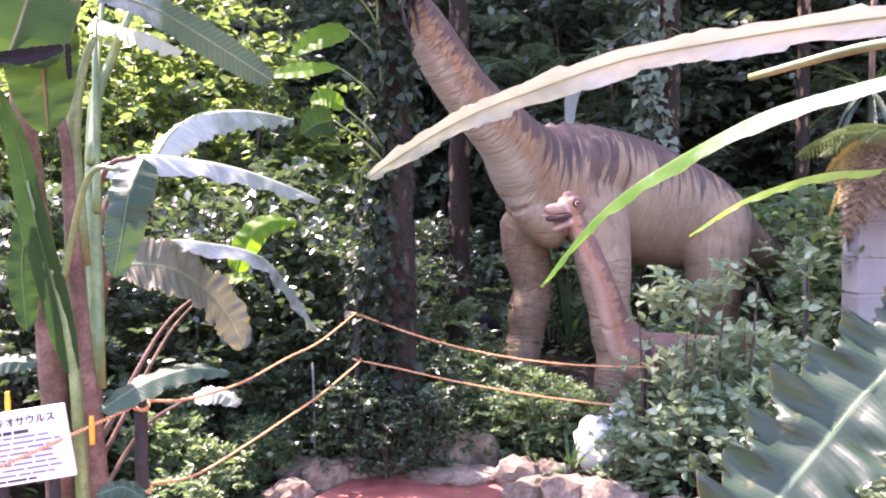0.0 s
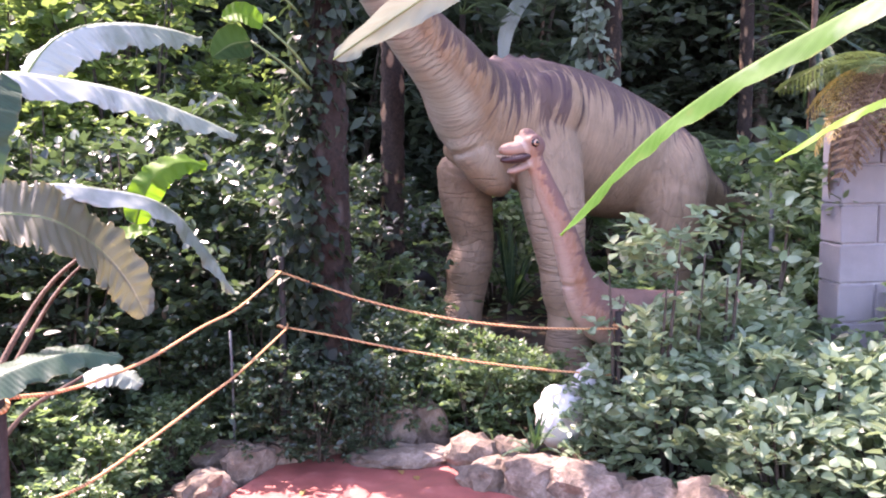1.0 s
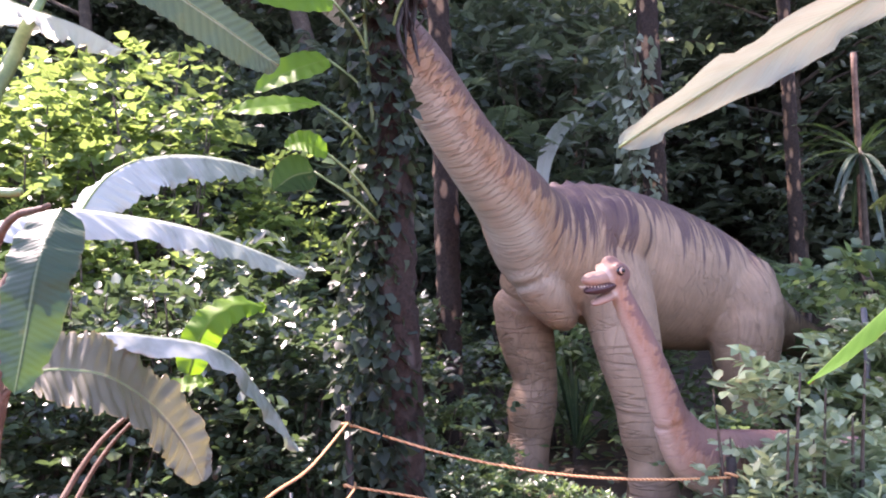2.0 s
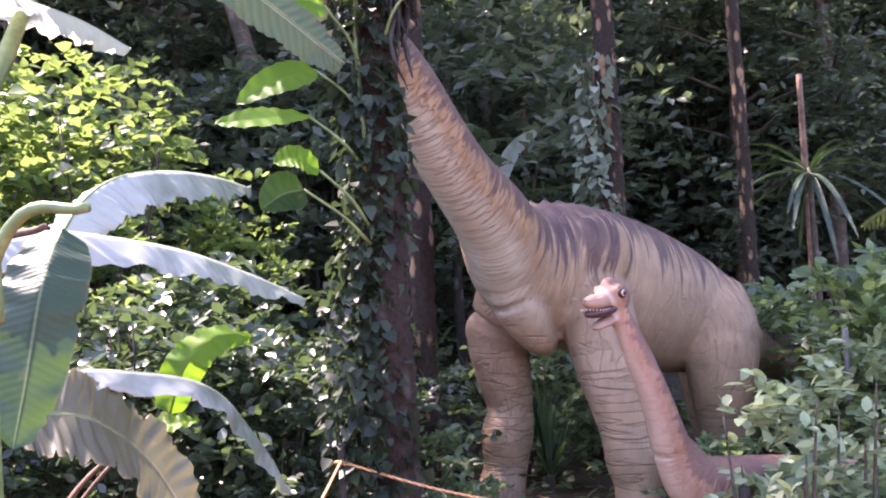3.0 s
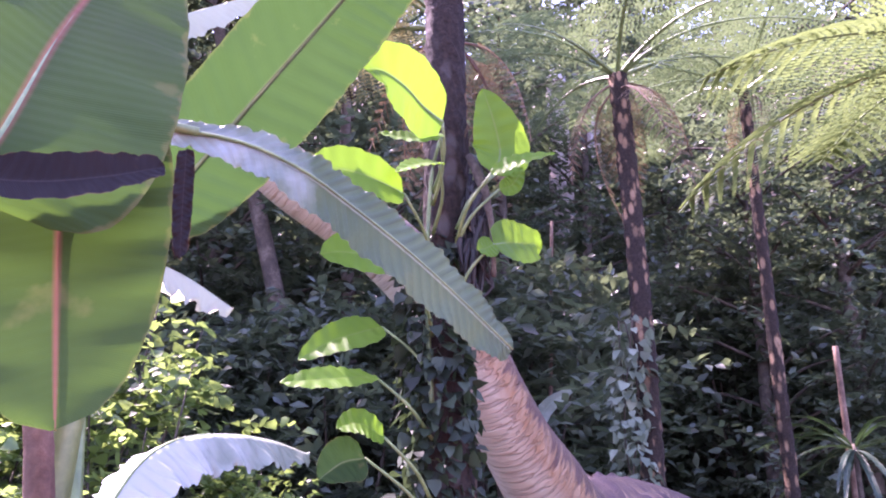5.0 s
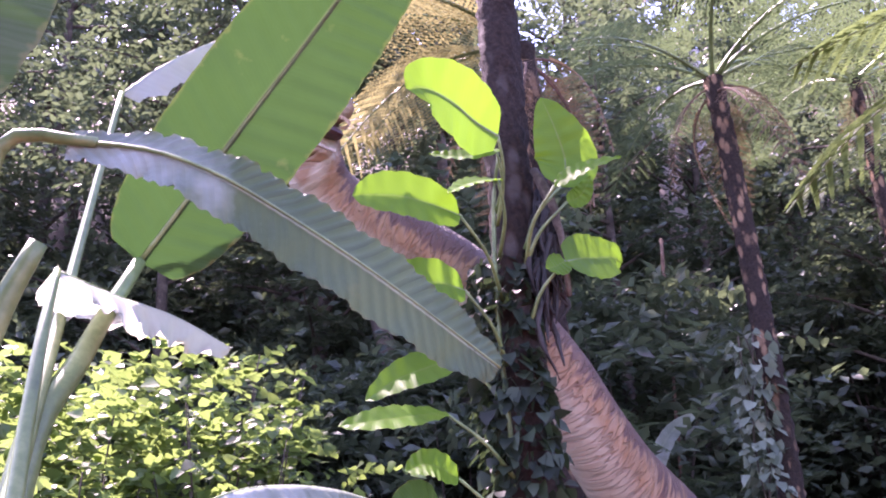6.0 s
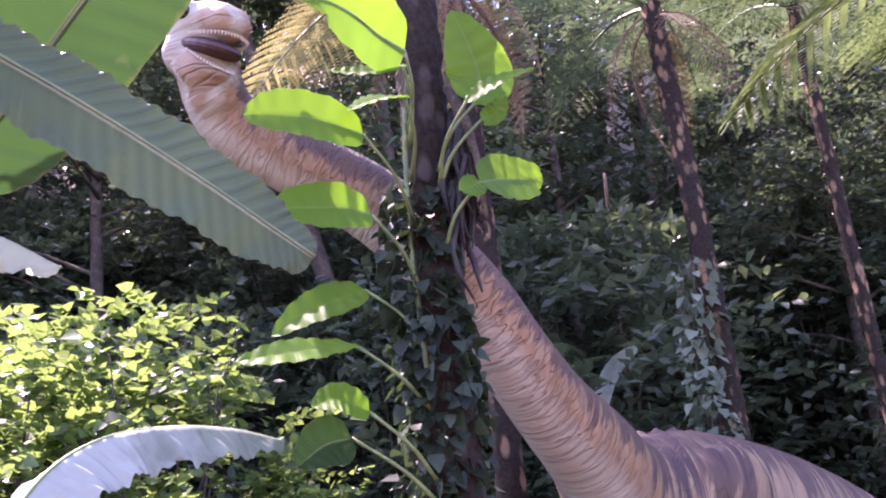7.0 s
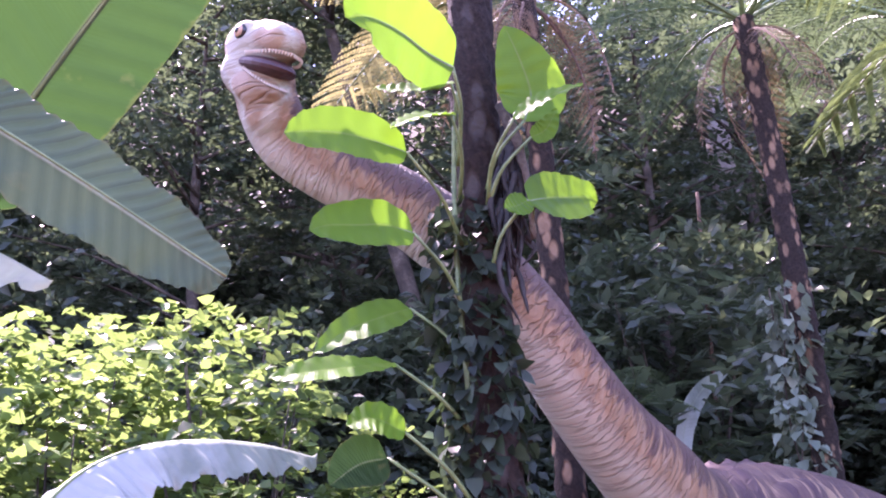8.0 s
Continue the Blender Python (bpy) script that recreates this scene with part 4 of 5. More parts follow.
def banana_right():
    p = thing("banana_plant", (1.15, 1.35, 0.0), "broad-leaved plant leaning long arching leaves over the path", "plant")
    for x, y, r in ((1.15, 1.35, .045), (1.22, 1.48, .04), (1.10, 1.55, .032)):
        stalk(p, [(x, y, 0, r), (x, y, .6, r * .8), (x - .02, y, 1.2, r * .5)], M_STALK, "stem", 14, 10, 0.1)
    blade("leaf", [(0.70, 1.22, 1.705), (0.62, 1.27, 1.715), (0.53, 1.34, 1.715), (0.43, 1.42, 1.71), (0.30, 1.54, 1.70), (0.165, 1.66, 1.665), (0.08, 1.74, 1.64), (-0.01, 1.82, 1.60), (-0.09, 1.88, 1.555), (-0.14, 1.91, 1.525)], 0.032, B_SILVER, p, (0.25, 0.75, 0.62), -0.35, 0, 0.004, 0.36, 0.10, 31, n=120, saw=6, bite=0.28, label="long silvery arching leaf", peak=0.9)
    stalk(p, [(1.15, 1.35, 1.1, .02), (1.0, 1.22, 1.55, .012), (0.70, 1.22, 1.705, .006)])
    blade("leaf", [(0.80, 1.60, 1.69), (0.70, 1.68, 1.665), (0.61, 1.80, 1.635), (0.52, 1.95, 1.575), (0.45, 2.06, 1.52), (0.40, 2.15, 1.47), (0.36, 2.22, 1.42), (0.31, 2.31, 1.34), (0.26, 2.40, 1.25)], 0.042, B_MIDGREEN, p, (-0.75, 0.15, 0.65), -0.45, 0, 0.003, 0.36, 0.0, 32, label="narrow bright green leaf curving down")
    stalk(p, [(1.20, 1.48, 1.1, .02), (1.02, 1.52, 1.55, .012), (0.80, 1.60, 1.69, .006)])
    blade("leaf", [(0.88, 1.86, 1.53), (0.80, 1.96, 1.525), (0.74, 2.06, 1.50), (0.68, 2.16, 1.46), (0.60, 2.25, 1.385)], 0.030, B_LIME, p, (-0.4, 0.1, 0.8), -0.4, 0, 0.002, 0.4, 0.0, 33, label="narrow bright green leaf")
    stalk(p, [(1.10, 1.55, 0.9, .014), (1.0, 1.72, 1.40, .010), (0.88, 1.86, 1.53, .005)])
    stalk(p, [(1.12, 1.38, 1.3, .014), (0.80, 1.30, 1.68, .010), (0.66, 1.40, 1.70, .008), (0.53, 1.62, 1.68, .006)], name="cut_stalk", label="yellow-green cut leaf stalk")
    blade("leaf", [(0.86, 1.58, 1.27), (0.78, 1.57, 1.22), (0.70, 1.56, 1.15), (0.62, 1.53, 1.075), (0.54, 1.50, 1.0), (0.46, 1.46, 0.93), (0.40, 1.42, 0.87)], 0.145, B_PLEAT, p, (-0.30, -0.75, 0.75), 0.12, 0, 0.010, 0.36, 0.30, 34, n=150, saw=9, bite=0.42, pleats=9, deep=0.010, label="broad blue-green leaf with pleated torn edge")
    stalk(p, [(1.12, 1.45, 0.7, .02), (1.02, 1.55, 1.15, .013), (0.86, 1.58, 1.27, .007)])
    local(p)


banana_left()
banana_behind()
banana_right()


# ---- tree ferns, ivy and climbing leaves ----
def frond_mesh(name, length, pairs, mat, seed, droop=0.5, sub=18, wide=0.30, fat=1.0):
    """A tree fern frond along +y that rises and bows down; each pinna carries small leaflets."""
    rng = np.random.default_rng(seed)
    at, way, size = [], [], []
    rib = []
    for i in range(pairs + 4):
        u = i / (pairs + 3)
        q = np.array([0, length * u * (1 - 0.10 * u), length * (0.25 * u - droop * u * u)])
        rib.append(q)
    for i in range(5, pairs + 3):
        u = i / (pairs + 3)
        ln = wide * length * (math.sin(math.pi * (0.12 + 0.86 * u)) ** 0.8) * rng.uniform(0.9, 1.08)
        t = rib[i + 1] - rib[i]
        t /= np.linalg.norm(t)
        for sd in (-1, 1):
            d = np.array([sd * 0.93, 0, 0]) + t * 0.38 + np.array([0, 0, -0.10])
            d /= np.linalg.norm(d)
            for k in range(sub):
                f = (k + 0.6) / sub
                p = rib[i] + d * ln * f + np.array([0, 0, -0.22 * ln * f * f])
                for e in (-1, 1):
                    at.append(p)
                    way.append(t * e * 0.95 + d * 0.42)
                    size.append(min(ln * 0.25 * (1 - 0.72 * f) + 0.006, 0.62 * length / (pairs + 3) * (1.1 - 0.45 * f)))
    me = leaves_mesh(name, np.array(at), np.array(way), np.array(size) * (1 + 0.25 * (fat - 1)), mat, PINNULE * np.array([fat, 1, 1]), seed, 0.12)
    bm = bmesh.new()
    bm.from_mesh(me)
    tube(bm, [(*q, max(0.003, 0.012 * length * (1 - i / (pairs + 3)))) for i, q in enumerate(rib)], 22, 6, mat=1)
    bm.to_mesh(me)
    bm.free()
    me.materials.append(M_STALK if mat not in (L_FERNDRY,) else M_BROWNSTEM)
    return me


FROND = [frond_mesh("frond", 1.0, 18, L_FERN, 1, 0.45, 18, 0.30, 1.5), frond_mesh("frond", 1.0, 17, L_FERN, 2, 0.62, 18, 0.30, 1.5)]
FROND_DARK = [frond_mesh("frond_dark", 1.0, 20, L_FERNDARK, 3, 0.5, 14), frond_mesh("frond_dark", 1.0, 20, L_FERNDARK, 4, 0.7, 14)]
FROND_GOLD = [frond_mesh("frond_gold", 1.0, 22, L_GOLD, 7, 0.6, 16, 0.30, 1.4), frond_mesh("frond_gold", 1.0, 22, L_GOLD, 8, 0.8, 16, 0.28, 1.4)]
FROND_DRY = [frond_mesh("frond_dry", 1.0, 18, L_FERNDRY, 5, 0.9, 12, 0.22), frond_mesh("frond_dry", 1.0, 18, L_FERNDRY, 6, 1.15, 12, 0.18)]


def tree_fern(at, top, radius, mat, kinds, n, length, label, seed, lift=(0, 30), dry=0, bend=(0, 0), dry_len=0.8, skip=()):
    rng = random.Random(seed)
    x, y, z = at
    p = thing("tree_fern", at, label, "tree fern", "tree ferns")
    bm = bmesh.new()
    h = top - z
    pts = [(bend[0] * math.sin(math.pi * k / 6), bend[1] * math.sin(math.pi * k / 6), h * k / 6, radius * (1.25 - 0.06 * k) if k < 5 else radius) for k in range(7)]
    tube(bm, pts, int(h / 0.035), 18, 0.26, seed)
    part("trunk", bm, mat, p)
    for i in range(n):
        a = 360 * i / n + rng.uniform(-12, 12)
        if any(lo < a % 360 < hi for lo, hi in skip):
            continue
        ob = part_mesh("frond", kinds[i % len(kinds)], p)
        ln = length * rng.uniform(0.8, 1.1)
        ob.matrix_basis = pose(0, 0, h - 0.02, 0, 0, a) @ pose(0, 0, 0, rng.uniform(*lift), rng.uniform(-14, 14), 0) @ Matrix.Diagonal((ln, ln, ln, 1))
    for i in range(dry):
        ob = part_mesh("dead_frond", FROND_DRY[i % 2], p, "dry brown hanging frond")
        ln = dry_len * rng.uniform(0.7, 1.15)
        ob.matrix_basis = pose(0, 0, h - 0.06 - rng.uniform(0, .1), 0, 0, 360 * i / dry + rng.uniform(-20, 20)) @ pose(0, 0, 0, rng.uniform(-50, -8), rng.uniform(-20, 20), 0) @ Matrix.Diagonal((ln, ln, ln, 1))
    return p


def ivy(name, at, z0, z1, r0, n, size, mat, label, seed, side=(0, 0, 0)):
    """Ivy round a trunk: two wiry stems and leaves that hang outwards and down."""
    rng = np.random.default_rng(seed)
    p = thing(name, (at[0], at[1], z0), label, "ivy")
    z = rng.uniform(0, z1 - z0, n)
    a = rng.uniform(0, 2 * math.pi, n)
    wob = 1 + 0.5 * np.sin(z * 5 + a) + rng.uniform(0, 0.7, n)
    r = r0 * wob
    pos = np.stack([np.cos(a) * r, np.sin(a) * r, z], 1)
    low = np.clip(1 - z / (z1 - z0), 0, 1)[:, None]
    pos += low * np.array(side) * rng.uniform(0, 1, (n, 1))
    way = np.stack([np.cos(a) * 0.6, np.sin(a) * 0.6, -rng.uniform(0.3, 1.2, n)], 1) + rng.normal(0, 0.3, (n, 3))
    part_mesh("foliage", leaves_mesh("ivy_leaves", pos, way, size * rng.uniform(0.55, 1.25, n), mat, HEART, seed), p)
    bm = bmesh.new()
    for k in range(3):
        tube(bm, [(math.cos(2.1 * k + q * 0.9) * r0 * 0.75, math.sin(2.1 * k + q * 0.9) * r0 * 0.75, (z1 - z0) * q / 6, .006) for q in range(7)], 24, 5)
    part("vine", bm, M_BARK, p)
    return p


tree_fern((-0.235, 4.90, 0.15), 6.6, 0.075, M_FTRUNK, FROND, 9, 1.5, "tall tree fern with a dark scarred trunk wrapped in ivy", 11, (-4, 26), 3, dry_len=0.7)
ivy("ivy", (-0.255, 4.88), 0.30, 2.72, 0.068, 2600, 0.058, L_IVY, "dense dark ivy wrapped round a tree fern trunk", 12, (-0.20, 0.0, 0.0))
tree_fern((2.08, 8.62, 0.45), 5.75, 0.085, M_FTRUNK_BROWN, FROND_DARK, 11, 1.9, "tall slender tree fern with a wheel of fronds and ivy below", 13, (8, 36), 6, (0.06, 0.0), 1.2)
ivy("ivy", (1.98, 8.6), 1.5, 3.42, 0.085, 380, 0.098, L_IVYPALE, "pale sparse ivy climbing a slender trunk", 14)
tree_fern((3.52, 8.95, 0.45), 5.9, 0.055, M_FTRUNK_BROWN, FROND_DARK, 9, 1.9, "slender tree fern with a scarred brown trunk in the shade", 15, (5, 36), 2)
tree_fern((0.09, 6.35, 0.25), 4.60, 0.062, M_FTRUNK_BROWN, FROND_GOLD, 15, 1.55, "tree fern with golden fronds and dead brown ones below", 16, (8, 30), 9, (0.04, 0), 0.9, skip=((150, 360), (0, 28)))
tree_fern((2.95, 5.05, 0.2), 3.95, 0.085, M_FTRUNK, FROND, 9, 2.1, "tree fern spreading bright fronds over the planting", 17, (-8, 22), 0)


def climber():
    p = thing("climbing_plant", (-0.27, 4.72, 2.5), "giant climbing plant with bright heart-shaped leaves on a trunk", "plant")
    T = (-0.26, 4.80)
    rows = [  # rib points from base to tip, half width, facing
        ([(-0.299, 4.600, 3.070), (-0.376, 4.550, 3.097), (-0.463, 4.460, 3.130), (-0.550, 4.400, 3.146), (-0.607, 4.370, 3.125)], 0.162, (0.1, -1.0, 0.15)),
        ([(-0.309, 4.600, 3.021), (-0.398, 4.520, 2.958), (-0.474, 4.500, 2.947), (-0.541, 4.500, 2.958)], 0.056, (0.0, -0.7, 0.7)),
        ([(-0.448, 4.520, 2.744), (-0.544, 4.460, 2.761), (-0.639, 4.400, 2.762), (-0.724, 4.360, 2.751), (-0.781, 4.350, 2.746)], 0.103, (0.1, -0.9, 0.3)),
        ([(-0.311, 4.600, 2.904), (-0.370, 4.530, 2.871), (-0.429, 4.470, 2.829), (-0.487, 4.430, 2.783)], 0.050, (0.0, -0.6, 0.8)),
        ([(-0.441, 4.600, 2.517), (-0.517, 4.540, 2.524), (-0.593, 4.500, 2.513), (-0.669, 4.460, 2.502), (-0.726, 4.450, 2.487)], 0.092, (0.1, -0.9, 0.3)),
        ([(-0.477, 4.860, 2.358), (-0.564, 4.820, 2.323), (-0.669, 4.800, 2.280), (-0.773, 4.800, 2.214)], 0.080, (-0.1, -0.85, 0.5)),
        ([(-0.520, 4.700, 2.149), (-0.616, 4.550, 2.110), (-0.729, 4.470, 2.084), (-0.832, 4.450, 2.070)], 0.062, (0.0, -0.75, 0.65)),
        ([(-0.078, 4.720, 2.929), (-0.047, 4.750, 3.039), (-0.074, 4.730, 3.156), (-0.120, 4.710, 3.283)], 0.118, (0.1, -1.0, 0.1)),
        ([(-0.120, 4.600, 2.878), (-0.063, 4.570, 2.905), (0.004, 4.540, 2.922), (0.090, 4.500, 2.929)], 0.039, (0.1, -0.8, 0.5)),
        ([(-0.083, 4.740, 2.657), (-0.014, 4.800, 2.689), (0.055, 4.860, 2.711), (0.125, 4.920, 2.733), (0.164, 4.950, 2.725)], 0.095, (0.1, -1.0, 0.1)),
        ([(-0.060, 4.720, 2.870), (-0.012, 4.710, 2.889), (0.028, 4.700, 2.956)], 0.039, (0.1, -1.0, 0.1)),
        ([(-0.083, 4.730, 2.656), (-0.123, 4.700, 2.626), (-0.162, 4.660, 2.605)], 0.045, (0.1, -1.0, 0.1)),
        ([(-0.542, 4.700, 1.874), (-0.618, 4.660, 1.855), (-0.694, 4.620, 1.798)], 0.084, (0.1, -0.9, 0.3)),
        ([(-0.485, 4.660, 1.938), (-0.570, 4.620, 1.976), (-0.645, 4.600, 1.957)], 0.067, (0.1, -0.7, 0.6)),
    ]
    for i, (rib, half, face) in enumerate(rows):
        blade("leaf", rib, half, B_LIME if i != 12 else B_GREEN, p, face, 0.14, 0, 0.003, 0.60, 0.0, 40 + i, n=30, m=6, peak=0.72)
        b = rib[0]
        stalk(p, [(T[0] + (0.05 if b[0] > -0.2 else -0.04), T[1], b[2] - 0.20, .008), ((T[0] + b[0]) / 2, (T[1] + b[1]) / 2 - .02, b[2] - 0.10, .006), (*b, .005)], n=8, sides=6)
    bm = bmesh.new()
    tube(bm, [(-0.30, 4.80, 2.0, .009), (-0.32, 4.81, 2.5, .009), (-0.31, 4.79, 2.9, .008), (-0.29, 4.72, 3.05, .006)], 16, 7)
    part("stem", bm, M_STALK, p)
    bm = bmesh.new()
    tube(bm, [(-0.15, 4.83, 3.05, .016), (-0.11, 4.80, 2.92, .020), (-0.08, 4.78, 2.75, .012), (-0.07, 4.80, 2.55, .009)], 14, 7, 0.3)
    part("dry_stem", bm, M_BARK, p)
    rng = random.Random(19)
    bm = bmesh.new()
    for k in range(34):
        x, y, z = -0.14 + rng.uniform(-.03, .05), 4.82 + rng.uniform(-.03, .05), rng.uniform(2.55, 3.05)
        ln = rng.uniform(0.10, 0.34)
        tube(bm, [(x, y, z, .012), (x + rng.uniform(-.04, .04), y + rng.uniform(-.03, .02), z - ln * .5, .010), (x + rng.uniform(-.05, .06), y, z - ln, .003)], 10, 6, 0.7, k)
    part("root_tangle", bm, M_BLACK, p, "tangle of dark hanging roots")
    local(p)


climber()


# ---- shrubs and woods ----
def shrub_variant(name, seed, n_twigs, per, height, spread, leaf, size, shape, twig, rise=(0.1, 1.2), droop=0.3, stems=7):
    """A shrub thing at the origin: stems and one mesh of leaves on twigs."""
    rng = np.random.default_rng(seed)
    at, way = [], []
    for _ in range(n_twigs):
        zz = height * rng.uniform(0.05, 0.95) ** 0.8
        wide = spread * math.sin(math.pi * min(0.95, 0.15 + 0.75 * zz / height)) * (0.75 + 0.4 * rng.uniform())
        a = rng.uniform(0, 2 * math.pi)
        c = np.array([math.cos(a) * wide * rng.uniform(0.35, 1), math.sin(a) * wide * rng.uniform(0.35, 1), zz])
        p, w = sprays(rng, 1, per, c, (0, 0, 0), rise, twig, droop)
        at.append(p)
        way.append(w)
    at, way = np.concatenate(at), np.concatenate(way)
    lm = leaves_mesh(name + "_leaves", at, way, size * rng.uniform(0.6, 1.2, len(at)), leaf, shape, seed)
    bm = bmesh.new()
    for k in range(stems):
        a = rng.uniform(0, 2 * math.pi)
        r = spread * rng.uniform(0.2, 0.75)
        tube(bm, [(0.04 * math.cos(a), 0.04 * math.sin(a), 0, .012 + height * .004), (r * .5 * math.cos(a), r * .5 * math.sin(a), height * .45, .008 + height * .002), (r * math.cos(a), r * math.sin(a), height * rng.uniform(.75, 1.0), .003)], 10, 5)
    sm = bpy.data.meshes.new(name + "_stems")
    bm.to_mesh(sm)
    bm.free()
    sm.materials.append(M_BARK)
    sm.shade_smooth()
    return sm, lm


def plant(meshes, name, x, y, s, turn, label, category, group="", sink=0.0, tall=1.0):
    p = thing(name, (0, 0, 0), label, category, group)
    p.matrix_basis = pose(x, y, gz(x, y) - sink, 0, 0, turn) @ Matrix.Diagonal((s, s, s * tall, 1))
    part_mesh("branching", meshes[0], p)
    part_mesh("foliage", meshes[1], p)
    return p


rs = random.Random(5)
SH_BRIGHT = [shrub_variant("bright_shrub", 50 + k, 200, 14, 2.4, 0.98, L_BRIGHT, 0.078, HEART, 0.46) for k in range(2)]
SH_DARK = [shrub_variant("dark_shrub", 60 + k, 170, 13, 1.3, 0.62, L_DARK, 0.075, LEAF, 0.30) for k in range(2)]
SH_MID = [shrub_variant("green_shrub", 70 + k, 120, 12, 0.9, 0.55, L_MID, 0.085, LEAF, 0.28) for k in range(2)]
SH_PALE = [shrub_variant("variegated_shrub", 80 + k, 150, 9, 0.62, 0.42, L_PALE, 0.082, LEAF, 0.20) for k in range(2)]
SH_SPRIG = [shrub_variant("sprig_shrub", 90, 26, 9, 1.0, 0.20, L_PALE, 0.070, NARROW * np.array([2, 1, 1]), 0.18, (0.4, 1.6), 0.15, 2)]
SH_WOOD = [shrub_variant("wood_shrub", 95 + k, 520, 14, 3.2, 1.5, L_WOODS, 0.14, KITE, 0.6) for k in range(2)]

for x, y, s in ((-2.6, 7.2, 1.0), (-1.75, 7.6, 0.95), (-3.6, 7.4, 1.05), (-2.2, 8.4, 1.15), (-3.2, 8.6, 1.2), (-1.1, 7.9, 0.72), (-4.6, 8.0, 1.15), (-4.2, 6.4, 0.95), (-2.9, 6.2, 0.78), (-1.9, 6.3, 0.62), (-5.4, 7.0, 1.1)):
    plant(SH_BRIGHT[rs.randrange(2)], "shrub", x, y, s * 1.13, rs.uniform(0, 360), "tall sunlit yellow-green shrub with heart-shaped leaves", "shrub", "sunlit shrubs")
for x, y, s in ((-0.75, 5.35, 0.95), (-1.25, 5.5, 1.05), (-1.75, 5.3, 1.1), (-0.45, 5.6, 0.8), (-2.3, 5.2, 1.15), (-2.0, 4.6, 0.9), (-1.45, 4.95, 0.75), (-2.9, 4.8, 1.1), (-0.25, 6.3, 0.85), (-1.0, 6.1, 1.15), (0.05, 7.4, 0.8), (-0.58, 5.08, 0.55), (0.02, 5.15, 0.42), (-0.46, 4.74, 0.42), (-0.08, 4.78, 0.36), (-0.30, 4.70, 0.36), (-0.30, 5.22, 0.5), (-0.85, 4.95, 0.42), (-2.5, 3.6, 1.1), (-3.3, 3.9, 1.2)):
    plant(SH_DARK[rs.randrange(2)], "shrub", x, y, s, rs.uniform(0, 360), "dark glossy-leaved shrub in the shade under the trees", "shrub", "dark shrubs")
for x, y, s in ((0.15, 5.6, 0.48), (0.50, 5.45, 0.40), (-0.05, 6.0, 0.7), (0.75, 5.30, 0.36), (-0.2, 5.30, 0.45), (0.30, 5.95, 0.38), (-0.45, 5.12, 0.40), (0.05, 5.22, 0.36), (0.33, 5.15, 0.34), (-0.95, 4.62, 0.36), (-1.15, 4.2, 0.42), (-1.10, 3.8, 0.36), (-1.2, 3.4, 0.36), (-0.78, 4.88, 0.34), (-1.05, 4.45, 0.30), (2.75, 6.0, 1.2), (3.2, 6.6, 1.45), (2.5, 5.5, 0.85), (3.3, 5.6, 1.2), (2.9, 7.6, 1.3), (1.45, 5.7, 0.6), (3.9, 7.2, 1.5), (0.9, 7.4, 1.0), (1.6, 7.9, 1.1), (2.6, 4.6, 0.8), (-1.0, 4.72, 0.36), (-1.35, 4.3, 0.5), (-0.72, 4.95, 0.32), (-0.62, 4.86, 0.40), (-0.38, 4.98, 0.42), (-0.15, 5.05, 0.46), (0.12, 5.02, 0.40), (0.42, 4.98, 0.42), (0.62, 5.0, 0.40), (-1.05, 5.05, 0.55), (-1.5, 4.7, 0.6), (-0.9, 5.2, 0.6), (0.25, 5.35, 0.46), (0.80, 5.05, 0.38)):
    plant(SH_MID[rs.randrange(2)], "shrub", x, y, s, rs.uniform(0, 360), "green leafy undergrowth shrub", "shrub", "undergrowth shrubs")
for x, y, s in ((0.95, 4.5, 0.55), (1.2, 4.35, 0.78), (1.5, 4.35, 0.92), (1.35, 4.75, 0.85), (1.75, 4.1, 0.9), (1.7, 4.75, 0.95), (1.45, 3.85, 0.72), (1.85, 3.5, 0.85), (2.05, 4.3, 0.85), (1.9, 5.0, 0.95), (1.1, 4.75, 0.75), (1.4, 4.92, 1.0), (1.65, 5.0, 1.1)):
    plant(SH_PALE[rs.randrange(2)], "shrub", x, y, s, rs.uniform(0, 360), "low shrub with pale variegated leaves behind the edging stones", "shrub", "variegated shrubs")
for x, y, s in ((1.02, 4.55, 1.0), (1.18, 4.5, 1.08), (1.36, 4.6, 1.0), (1.52, 4.62, 1.1), (1.95, 5.1, 1.15), (2.3, 5.2, 1.2)):
    plant(SH_SPRIG[0], "shrub", x, y, s, rs.uniform(0, 360), "upright sprigs with narrow pale leaves", "shrub", "leafy sprigs")
for k in range(54):
    x, y = rs.uniform(-13, 14), rs.uniform(10.4, 19)
    plant(SH_WOOD[k % 2], "shrub", x, y, rs.uniform(0.8, 1.5), rs.uniform(0, 360), "dark woodland shrub on the slope", "shrub", "woodland shrubs")


